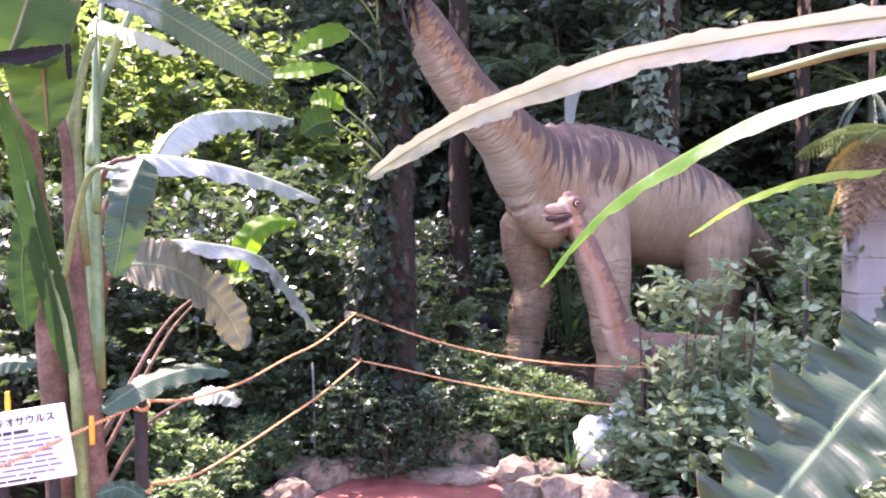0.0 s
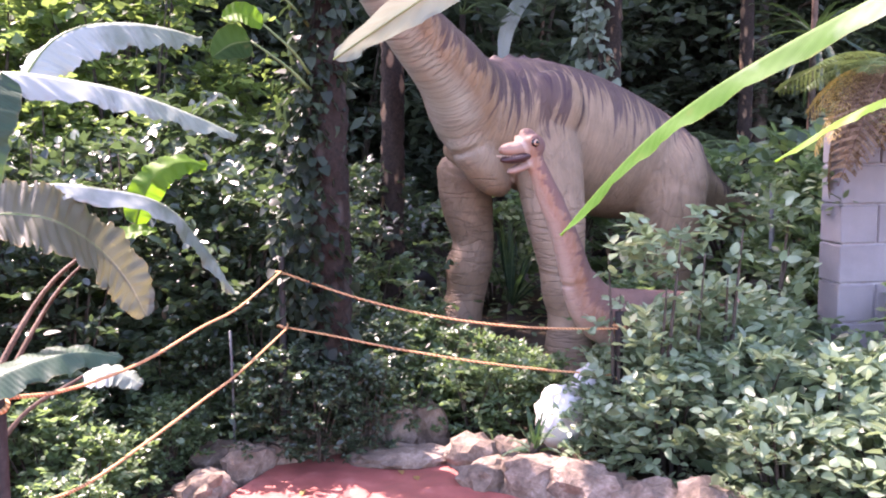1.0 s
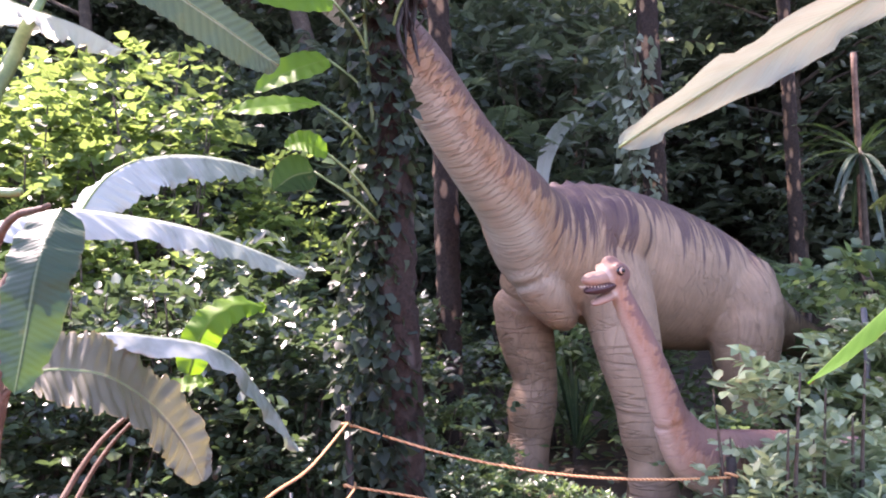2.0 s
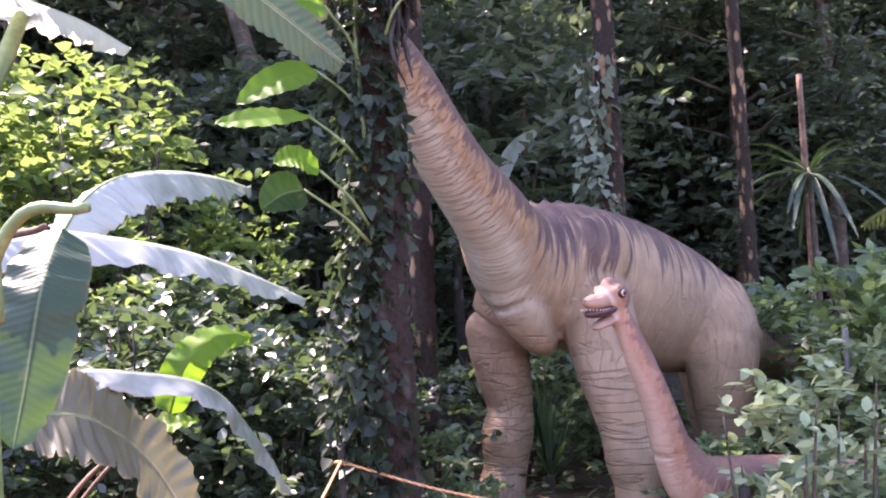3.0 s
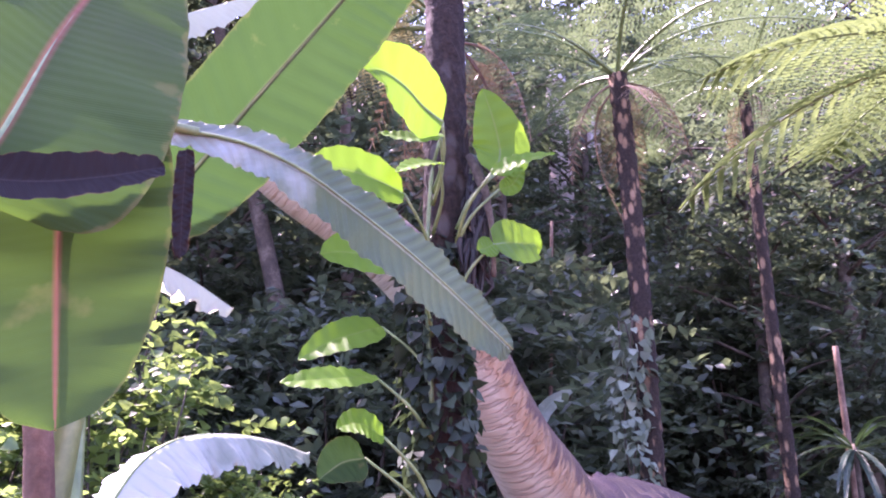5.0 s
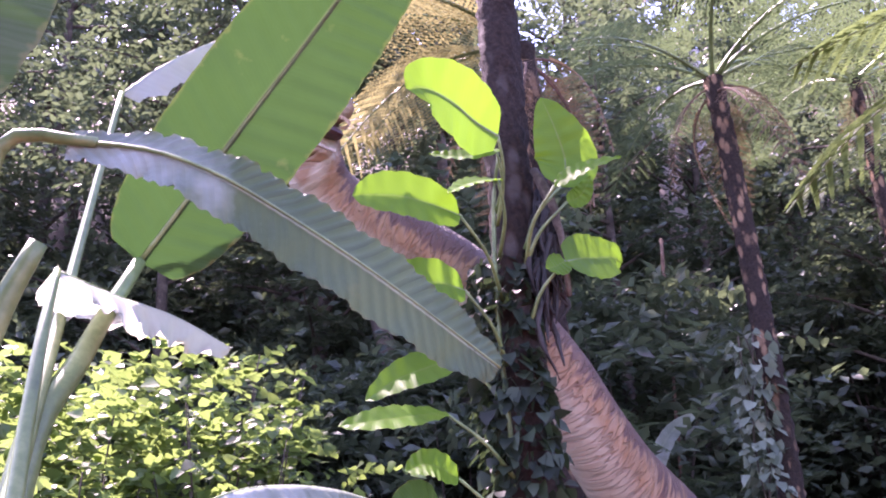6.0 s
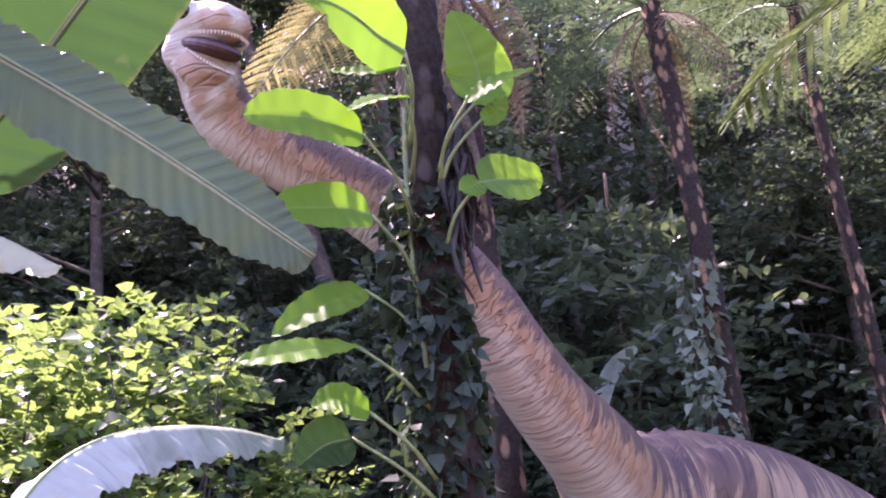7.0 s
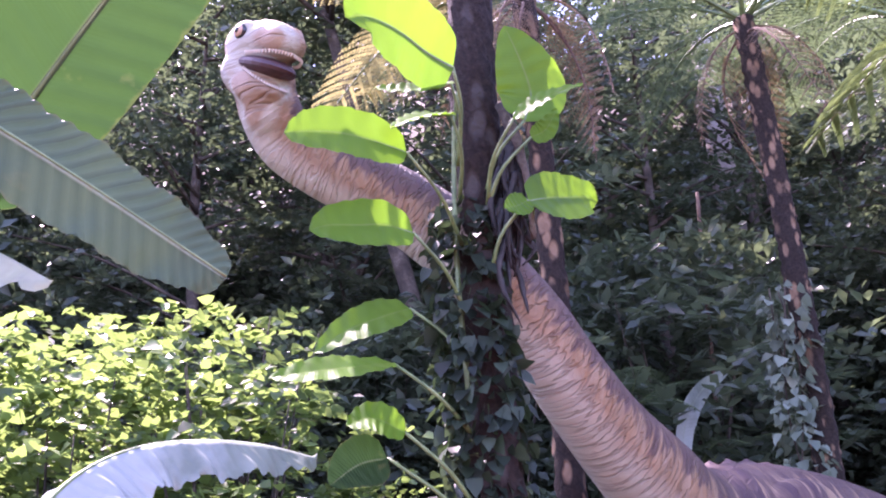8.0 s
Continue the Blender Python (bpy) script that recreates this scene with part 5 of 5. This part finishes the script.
def tree_variant(name, seed, height, low=0.25):
    rng = np.random.default_rng(seed)
    bm = bmesh.new()
    tube(bm, [(0, 0, 0, .13), (0.1, 0, height * .35, .10), (0.0, 0.1, height * .7, .07), (0.05, 0.1, height, .02)], 24, 9, 0.15, seed)
    at, way = [], []
    for k in range(26):
        z = height * (low + (1 - low) * k / 25)
        a = rng.uniform(0, 2 * math.pi)
        ln = (0.34 - 0.18 * abs(z / height - 0.55)) * height * rng.uniform(0.6, 1.1) * 0.75
        e = np.array([math.cos(a) * ln, math.sin(a) * ln, z + ln * 0.35])
        tube(bm, [(0.05, 0.05, z, .035), (e[0] * .5, e[1] * .5, z + ln * .25, .02), (*e, .006)], 7, 5)
        for q in range(20):
            f = 0.35 + 0.7 * rng.uniform()
            c = np.array([e[0] * f, e[1] * f, z + ln * 0.35 * f]) + rng.normal(0, 0.28, 3)
            p, w = sprays(rng, 1, 14, c, (0, 0, 0), (-0.2, 0.6), 0.75, 0.35)
            at.append(p)
            way.append(w)
    at, way = np.concatenate(at), np.concatenate(way)
    tm = bpy.data.meshes.new(name + "_trunk")
    bm.to_mesh(tm)
    bm.free()
    tm.materials.append(M_BARK)
    tm.shade_smooth()
    return tm, leaves_mesh(name + "_crown", at, way, 0.16 * rng.uniform(0.6, 1.2, len(at)), L_WOODS, KITE, seed)


TREES = [tree_variant("tree", 110 + k, 7.5 + k) for k in range(3)]
for k in range(60):
    row = k % 4
    x = -15 + 30 * ((k // 4) + 0.5) / 15 + rs.uniform(-0.9, 0.9)
    y = (12.3, 15.5, 19.5, 25)[row] + rs.uniform(-1.0, 1.0)
    p = thing("tree", (0, 0, 0), "tall leafy woodland tree with a thin dark trunk", "tree", "woodland trees")
    s = rs.uniform(0.8, 1.15)
    p.matrix_basis = pose(x, y, gz(x, y) - 0.1, 0, 0, rs.uniform(0, 360)) @ Matrix.Diagonal((s, s, s, 1))
    part_mesh("trunk", TREES[k % 3][0], p)
    part_mesh("crown", TREES[k % 3][1], p)

# added tree: its crown, above the view, keeps the sun off the large statue
SHADE_TREE = tree_variant("added_shade_tree", 131, 10.5, 0.72)
p = thing("tree", (0, 0, 0), "added leaning tree with a bare trunk, its unseen high crown shading the statue", "tree", "woodland trees")
p.matrix_basis = pose(-0.1, 11.2, gz(-0.1, 11.2) - 0.1, 0, -13, 0)
part_mesh("trunk", SHADE_TREE[0], p)
part_mesh("crown", SHADE_TREE[1], p)


# ---- edging stones ----
ES = [  # place along the edge, half sizes, turn
    (-0.93, 3.45, .12, .08, .10, 80), (-0.90, 3.75, .12, .09, .11, 75), (-0.86, 4.05, .12, .08, .11, 68), (-0.75, 4.36, .12, .09, .13, 60),
    (-0.60, 4.62, .12, .08, .12, 45), (-0.36, 4.82, .10, .09, .14, 10), (-0.18, 4.90, .11, .10, .17, 0), (0.02, 4.95, .12, .10, .17, -8), (0.21, 4.98, .10, .10, .18, 5),
    (0.38, 4.60, .10, .12, .15, 70), (0.42, 4.36, .11, .10, .14, 40), (0.58, 4.24, .13, .10, .14, -20), (0.78, 4.14, .14, .11, .15, -28), (0.99, 4.00, .14, .11, .15, -38)]
ES += [(1.16, 3.80, .14, .11, .15, -50), (1.28, 3.57, .13, .11, .14, -60), (1.36, 3.32, .13, .10, .14, -70), (1.43, 3.05, .13, .10, .13, -75)]
ES += [(-0.72, 4.70, .13, .08, .12, 12), (-0.50, 4.74, .11, .08, .13, 5), (-0.34, 4.80, .10, .08, .15, 20), (-0.12, 4.98, .10, .09, .19, 20), (0.12, 5.12, .10, .09, .20, 15)]
for i, (x, y, a, b, c, tn) in enumerate(ES):
    c *= 0.62 + 0.30 * ((i * 37) % 10) / 10
    rock("edging_stone", (x, y + 0.02, c * 0.35), (a * 1.08, b, c), i + 1, M_STONE, "rough brownish limestone edging block beside the path", "stone", "edging stones", tn)
rock("slab", (0.06, 4.66, 0.035), (0.22, 0.10, 0.05), 31, M_STONE, "flat pale limestone slab lying at the path's edge", "stone", "", -4)
for i, (x, y, a, c) in enumerate(((-1.02, 4.75, .09, .09), (-1.30, 4.55, .09, .08), (-0.75, 5.0, .08, .07), (-1.15, 3.7, .10, .07), (-1.05, 3.2, .09, .06), (-0.05, 5.2, .09, .10), (0.55, 4.62, .09, .10))):
    rock("garden_stone", (x, y, gz(x, y) + c * 0.3), (a, a * 0.8, c), 40 + i, M_STONE, "weathered stone lying among the undergrowth", "stone", "garden stones", i * 50)
rock("pale_stone", (0.78, 4.62, 0.22), (0.10, 0.08, 0.13), 51, M_PALE, "smooth whitish boulder half hidden by leaves", "stone", "pale stones", 20)
rock("pale_stone", (0.95, 4.78, 0.25), (0.085, 0.07, 0.15), 52, M_PALE, "smooth whitish boulder half hidden by leaves", "stone", "pale stones", 60)
rock("boulder", (1.95, 5.30, 0.26), (0.20, 0.16, 0.30), 54, M_PINK, "pinkish rounded rock among the shrubs", "stone", "", 30)


# ---- rope fence ----
def rope(pts, label):
    bm = bmesh.new()
    n = max(12, int(sum((Vector(b) - Vector(a)).length for a, b in zip(pts, pts[1:])) / 0.05))
    tube(bm, [(*p, 0.0047) for p in pts], n, 8, 0.12, 5)
    ob = mesh_ob("rope", bm, M_ROPE)
    return tagged(ob, label, "rope", "fence ropes")


def fence_post(x, y, h, r, label):
    p = thing("fence_post", (x, y, gz(x, y) - 0.05), label, "post", "fence posts")
    bm = bmesh.new()
    tube(bm, [(0, 0, 0, r), (0, 0, h * .5, r * .95), (0.004, 0, h + 0.03, r * .92), (0.004, 0, h + 0.05, r * .7)], 16, 12, 0.1, 9)
    part("pole", bm, M_BLACK, p)
    for z in (h, h - 0.24):
        bm = bmesh.new()
        ring = [(math.cos(a) * (r + .006), math.sin(a) * (r + .006), z + 0.006 * math.sin(2 * a), .006) for a in np.linspace(0, 2 * math.pi, 13)]
        tube(bm, ring, 26, 6)
        part("knot", bm, M_ROPE, p, "wound orange-brown rope")


fence_post(-0.451, 4.775, 0.921, 0.015, "dark round fence post tied with rope")
fence_post(-0.87, 2.66, 0.94, 0.020, "dark wooden fence post beside the banana plant")
fence_post(1.038, 4.62, 0.674, 0.022, "dark fence post hidden in variegated leaves")
rope([(-0.451, 4.760, 0.881), (-0.280, 4.720, 0.821), (-0.099, 4.680, 0.763), (0.126, 4.640, 0.707), (0.349, 4.600, 0.667), (0.575, 4.580, 0.640), (0.809, 4.580, 0.624), (1.028, 4.600, 0.614)], "orange-brown barrier rope sagging between fence posts")
rope([(-0.427, 4.760, 0.630), (-0.245, 4.720, 0.599), (-0.017, 4.680, 0.552), (0.229, 4.620, 0.512), (0.474, 4.580, 0.476), (0.749, 4.570, 0.440), (1.018, 4.600, 0.403)], "orange-brown barrier rope sagging between fence posts")
rope([(-0.451, 4.760, 0.881), (-0.57, 4.25, 0.815), (-0.67, 4.0, 0.79), (-0.76, 3.65, 0.77), (-0.81, 3.35, 0.785), (-0.85, 3.0, 0.83), (-0.87, 2.69, 0.90)], "orange-brown barrier rope running along the path")
rope([(-0.427, 4.760, 0.630), (-0.56, 4.2, 0.58), (-0.66, 3.9, 0.55), (-0.77, 3.5, 0.53), (-0.84, 3.1, 0.55), (-0.87, 2.69, 0.65)], "orange-brown barrier rope running along the path")
rope([(-0.87, 2.63, 0.90), (-1.0, 2.52, 0.85), (-1.1, 2.46, 0.81), (-1.19, 2.42, 0.78), (-1.4, 2.3, 0.74), (-1.7, 2.1, 0.72)], "orange-brown barrier rope passing in front of the sign")
rope([(-0.87, 2.63, 0.66), (-1.0, 2.52, 0.60), (-1.2, 2.42, 0.54), (-1.7, 2.1, 0.50)], "orange-brown barrier rope passing below the sign")

bm = bmesh.new()
tube(bm, [(0, 0, 0, .007), (0.004, 0, .25, .007), (0, 0, .62, .006)], 8, 8)
st = mesh_ob("stake", bm, M_METAL)
st.location = (-0.68, 4.76, gz(-0.68, 4.76))
tagged(st, "thin grey metal garden stake", "stake")
bm = bmesh.new()
tube(bm, [(0, 0, 0, .016), (0.004, 0, .6, .016), (0, 0, 1.05, .016)], 8, 10)
st = mesh_ob("pipe", bm, M_METAL)
st.location = (2.30, 5.8, gz(2.3, 5.8))
tagged(st, "thin grey metal pipe standing in the shrubs", "pipe")


# ---- the sign ----
def sign():
    k = Mat("sign_white")
    k.done(k.ramp(k.noise(9, 4), [(0.3, (0.66, 0.60, 0.64)), (0.7, (0.80, 0.75, 0.79))]), 0.45)
    ink = Mat("sign_ink").done((0.03, 0.025, 0.035), 0.6)
    faint = Mat("sign_ink_faint").done((0.20, 0.17, 0.20), 0.6)
    p = thing("information_sign", (-1.135, 2.50, 0.0), "white information board with dark printed lines on posts", "sign")
    W, H = 0.26, 0.20
    tilt = pose(0, 0, 0.82, 0, -8, 3)
    bm = bmesh.new()
    bmesh.ops.create_cube(bm, size=1.0, matrix=Matrix.Diagonal((W, 0.012, H, 1)))
    bmesh.ops.bevel(bm, geom=bm.edges[:], offset=0.002, segments=2, affect='EDGES')
    b = part("board", bm, k.m, p, "white board", False)
    b.matrix_basis = tilt
    rng = random.Random(4)
    for i in range(10):
        z = 0.042 - 0.0145 * i
        x = -W / 2 + 0.014
        end = W / 2 - 0.014 - (rng.uniform(0, 0.05) if i not in (0, 9) else 0.09)
        while x < end - 0.01:
            ln = min(rng.uniform(0.02, 0.06), end - x)
            bm = bmesh.new()
            bmesh.ops.create_cube(bm, size=1.0, matrix=Matrix.Diagonal((ln, 0.002, 0.0062 if i else 0.010, 1)))
            q = part("text_bar", bm, ink if i in (0, 9) else faint, p, "", False)
            q.matrix_basis = tilt @ pose(x + ln / 2, -0.0072, z)
            x += ln + rng.uniform(0.004, 0.008)
    cu = bpy.data.curves.new("title", 'FONT')
    cu.body, cu.size, cu.extrude, cu.align_x = "ブラキオサウルス", 0.027, 0.0006, 'CENTER'
    cu.offset = 0.0006
    tmp = new("title_tmp", cu)
    me = bpy.data.meshes.new_from_object(tmp.evaluated_get(bpy.context.evaluated_depsgraph_get()))
    bpy.data.objects.remove(tmp)
    me.materials.clear()
    me.materials.append(ink)
    t = part_mesh("title", me, p, "dark printed title")
    t.matrix_basis = tilt @ pose(-0.005, -0.008, 0.062, 90, 0, 0)
    for x in (-0.07, 0.07):
        bm = bmesh.new()
        tube(bm, [(x, 0.03, 0, .017), (x, 0.03, .45, .016), (x, 0.03, .88, .015)], 10, 10, 0.1)
        part("post", bm, M_BLACK, p, "dark wooden post")
    for x, z in ((-0.06, 0.93), (0.17, 0.86)):
        bm = bmesh.new()
        tube(bm, [(x, 0.05, z - .05, .007), (x, 0.05, z, .008), (x, 0.05, z + .03, .006)], 8, 8)
        part("cord_end", bm, M_CORD, p, "orange cord end")


M_CORD = Mat("cord_orange").done((0.80, 0.33, 0.02), 0.6)
sign()


# ---- block wall and the fading fern before it ----
def block_material():
    k = Mat("concrete_block")
    n1, n2 = k.noise(3, 5), k.noise(60, 5, 0.7)
    obr = k.n("ShaderNodeObjectInfo").outputs["Random"]
    col = k.ramp(n1, [(0.3, (0.19, 0.172, 0.178)), (0.7, (0.31, 0.285, 0.29))])
    col = k.mix(k.math('MULTIPLY', obr, 0.35), col, (0.17, 0.155, 0.16))
    k.done(k.mix(k.math('MULTIPLY', n2, 0.3), col, (0.2, 0.19, 0.19)), 0.9, 0.2)
    k.bump(n2, 0.5, 0.004)
    return k.m


def block_mesh(name, length, mat):
    bm = bmesh.new()
    bmesh.ops.create_cube(bm, size=1.0, matrix=Matrix.Diagonal((length, 0.20, 0.185, 1)))
    bmesh.ops.bevel(bm, geom=bm.edges[:], offset=0.005, segments=1, affect='EDGES')
    me = bpy.data.meshes.new(name)
    bm.to_mesh(me)
    bm.free()
    me.materials.append(mat)
    return me


def block_wall():
    mort = rough_material("mortar", (0.22, 0.205, 0.215), (0.33, 0.31, 0.32), (0.42, 0.40, 0.41), 12)
    blk = block_material()
    p = thing("block_wall", (2.24, 4.92, 0.0), "grey concrete block wall, weathered, behind a fading fern", "wall")
    bm = bmesh.new()
    bmesh.ops.create_cube(bm, size=1.0, matrix=pose(0.49, 0.12, 0.74) @ Matrix.Diagonal((0.95, 0.185, 1.48, 1)))
    part("core", bm, mort, p, "pale mortar", False)
    full, half = block_mesh("block", 0.385, blk), block_mesh("half_block", 0.185, blk)
    for r in range(8):
        x = 0.0
        while x < 0.94:
            me = half if (x == 0 and r % 2) else full
            ln = 0.185 if me is half else 0.385
            if x + ln > 1.0:
                break
            q = part_mesh("block", me, p)
            q.location = (x + ln / 2, 0.115 + 0.003 * math.sin(r * 5 + x * 9), 0.05 + 0.195 * r)
            x += ln + 0.010


block_wall()


def yellow_fern():
    p = thing("fern", (2.36, 4.74, 0.15), "fern with yellow and brown drooping fronds before a block wall", "fern")
    fr = [None, None, frond_mesh("frond_brown", 1.0, 20, L_FERNDRY, 23, 1.0, 11, 0.24, 2.4)]
    fr[:2] = [frond_mesh("frond_yellow", 1.0, 22, L_YELLOW, 21, 0.8, 11, 0.32, 2.2), frond_mesh("frond_fresh", 1.0, 22, L_FERN, 22, 0.5, 14, 0.30, 1.8)]
    rng = random.Random(8)
    rows = [(85, 2, .45, 1, 0), (40, 6, .6, 1, 10), (130, 8, .40, 1, -10), (240, 5, .6, 1, 0), (300, 10, .6, 1, 0), (105, 14, .5, 1, 8)]
    rows += [(50 + 9 * q + rng.uniform(-8, 8), rng.uniform(-38, 2), rng.uniform(.38, .66), (0, 2, 0)[q % 3], rng.uniform(-35, 35)) for q in range(20)]
    for i, (a, tilt, ln, kind, roll) in enumerate(rows):
        me = (fr[0], fr[1], fr[2])[kind]
        q = part_mesh("frond", me, p, ("yellowed drooping frond", "fresh yellow-green frond", "dry brown frond")[kind])
        q.matrix_basis = pose(0, 0, 1.62, 0, 0, a) @ pose(0, 0, 0, tilt, roll, 0) @ Matrix.Diagonal((ln, ln, ln, 1))
    bm = bmesh.new()
    tube(bm, [(0.12, 0.02, -.1, .036), (0.08, 0.02, .6, .032), (0.02, 0, 1.3, .032), (0, 0, 1.64, .03)], 30, 12, 0.25, 3)
    part("trunk", bm, M_FTRUNK, p)


yellow_fern()


# ---- other plants ----
def strap_plant(x, y, z, n, ln, wide, mat, label, seed, lean=(20, 75)):
    """A rosette of strap leaves on a short stem."""
    rng = random.Random(seed)
    g = gz(x, y)
    p = thing("strap_plant", (x, y, g), label, "plant")
    for i in range(n):
        a = 2.4 * i + rng.uniform(-.3, .3)
        e = radians(rng.uniform(*lean))
        l2 = ln * rng.uniform(0.75, 1.15)
        d = Vector((math.cos(a), math.sin(a), 0))
        pts = [tuple(d * (l2 * f * math.cos(e)) + Vector((0, 0, z - g + l2 * (f * math.sin(e) - 0.55 * f * f * math.cos(e))))) for f in (0.03, .25, .5, .75, 1.0)]
        blade("leaf", pts, wide, mat, p, (0, 0, 1), 0.3, 0, 0.003, 0.5, 0.02, seed + i, n=16, m=3)
    bm = bmesh.new()
    tube(bm, [(0, 0, -0.05, .03), (0, 0, (z - g) * .6, .03), (0, 0, z - g + 0.05, .02)], 8, 8)
    part("stem", bm, M_BARK, p)


strap_plant(4.2, 9.0, 2.45, 24, 0.90, 0.030, B_PLEAT, "large strap-leaved plant in the shade", 301, (-25, 45))
strap_plant(0.62, 4.42, 0.12, 12, 0.22, 0.012, B_DEEP, "small dark strap-leaved plant behind the edging stones", 302, (30, 80))
strap_plant(0.95, 6.9, 0.3, 18, 0.65, 0.018, B_DEEP, "long narrow-leaved plant under the statue", 303, (35, 85))


def ground_fern(x, y, z, n, ln, kinds, label, seed):
    """A rosette of fronds on a short stock."""
    rng = random.Random(seed)
    p = thing("fern", (x, y, gz(x, y)), label, "fern", "shade ferns")
    top = z - gz(x, y)
    bm = bmesh.new()
    tube(bm, [(0, 0, -0.1, .05), (0, 0, top * .5, .045), (0, 0, top, .03)], 12, 9, 0.25, seed)
    part("stock", bm, M_FTRUNK, p)
    for i in range(n):
        q = part_mesh("frond", kinds[i % len(kinds)], p)
        k = ln * rng.uniform(0.75, 1.1)
        q.matrix_basis = pose(0, 0, top, 0, 0, 360 * i / n + rng.uniform(-10, 10)) @ pose(0, 0, 0, rng.uniform(5, 38), rng.uniform(-12, 12), 0) @ Matrix.Diagonal((k, k, k, 1))


ground_fern(1.55, 9.9, 2.25, 9, 1.0, FROND_DARK, "dark green fern in the shade behind the statue", 71)
ground_fern(0.95, 9.6, 2.7, 8, 0.9, FROND_DARK, "dark green fern in the shade behind the statue", 72)
ground_fern(2.9, 8.8, 1.35, 9, 0.9, FROND_DARK, "dark green fern below the slender trunks", 73)


def lone_leaf():
    p = thing("upright_leaf", (1.38, 9.3, gz(1.38, 9.3)), "single pale upright leaf behind the statue's back", "plant")
    blade("leaf", [(1.29, 9.3, 2.15), (1.31, 9.3, 2.45), (1.40, 9.3, 2.68), (1.53, 9.3, 2.84), (1.74, 9.3, 2.97)], 0.085, B_SILVER, p, (0.5, -0.9, 0.2), 0.15, 0, 0.002, 0.5, 0.0, 61)
    stalk(p, [(1.38, 9.3, 0.2, .03), (1.36, 9.3, 1.4, .022), (1.36, 9.3, 2.15, .014)])
    local(p)


lone_leaf()


def dead_trunk(x, y, z1, r, label, mat=M_PALEBARK, lean=0.03):
    z0 = gz(x, y) - 0.2
    bm = bmesh.new()
    tube(bm, [(0, 0, 0, r * 1.1), (lean * .5, 0, (z1 - z0) * .5, r), (lean, 0, z1 - z0, r * .85)], 20, 10, 0.12, 4)
    ob = mesh_ob("trunk", bm, mat)
    ob.location = (x, y, z0)
    tagged(ob, label, "trunk")


dead_trunk(4.33, 9.3, 3.45, 0.032, "broken dead trunk in the shade", M_BROWNSTEM)
dead_trunk(4.30, 16.8, 10.6, 0.24, "pale smooth tree trunk standing high on the slope", lean=-0.1)
dead_trunk(5.4, 18.5, 12.5, 0.16, "pale smooth tree trunk beside a thicker one on the slope", lean=0.3)
dead_trunk(1.9, 11.0, 5.2, 0.022, "thin leaning sapling on the slope", M_BROWNSTEM, lean=0.25)


def tyre():
    bm = bmesh.new()
    ring = [(math.cos(a) * 0.15, 0, math.sin(a) * 0.15, .045) for a in np.linspace(0, 2 * math.pi, 25)]
    tube(bm, ring, 48, 14)
    ob = mesh_ob("tyre", bm, M_RUBBER)
    ob.matrix_world = pose(0.27, 6.95, 0.40, 12, 0, 20)
    tagged(ob, "old black rubber tyre standing half hidden in undergrowth", "tyre")


tyre()


# ---- ground cover and litter ----
def ground_cover():
    rng = np.random.default_rng(77)
    at, way, size = [], [], []
    while len(at) < 5200:
        x, y = rng.uniform(-4.5, 4.5), rng.uniform(2.2, 9.5)
        if -1.15 < x < 1.45 and y < kerb_y(x) + 0.12:
            continue
        h = rng.uniform(0.02, 0.20)
        at.append((x, y, gz(x, y) + h))
        way.append((*rng.normal(0, 1, 2), rng.uniform(-0.2, 0.7)))
        size.append(rng.uniform(0.04, 0.11))
    ob = new("ground_cover", leaves_mesh("ground_cover", np.array(at), np.array(way), np.array(size), L_MID, LEAF, 78))
    tagged(ob, "low green creeping plants covering the earth", "ground cover", kind="stuff")
    at, way = [], []
    while len(at) < 1500:
        x, y = rng.uniform(-3, 3.5), rng.uniform(2.0, 7.5)
        if -1.0 < x < 1.45 and y < kerb_y(x) - 0.02:
            continue
        at.append((x, y, gz(x, y) + 0.035))
        way.append((*rng.normal(0, 1, 2), rng.uniform(-0.1, 0.15)))
    ob = new("leaf_litter", leaves_mesh("leaf_litter", np.array(at), np.array(way), rng.uniform(0.03, 0.09, len(at)), L_FERNDRY, LEAF, 79, 0.2))
    tagged(ob, "dry brown fallen leaves on the earth", "leaf litter", kind="stuff")


ground_cover()
for i, (x, y, a) in enumerate(((0.05, 4.53, 30), (0.12, 4.40, 140), (-0.35, 4.35, 80), (0.6, 3.7, 10), (-0.2, 3.4, 200))):
    me = leaves_mesh("fallen_leaf", np.array([(0, 0, 0.0)]), np.array([(math.cos(a), math.sin(a), 0.05)]), np.array([0.055]), L_YELLOW, LEAF, 90 + i, 0.1)
    ob = new("fallen_leaf", me)
    ob.location = (x, y, 0.036)
    tagged(ob, "small yellowed leaf lying on the red path", "leaf", "fallen leaves")
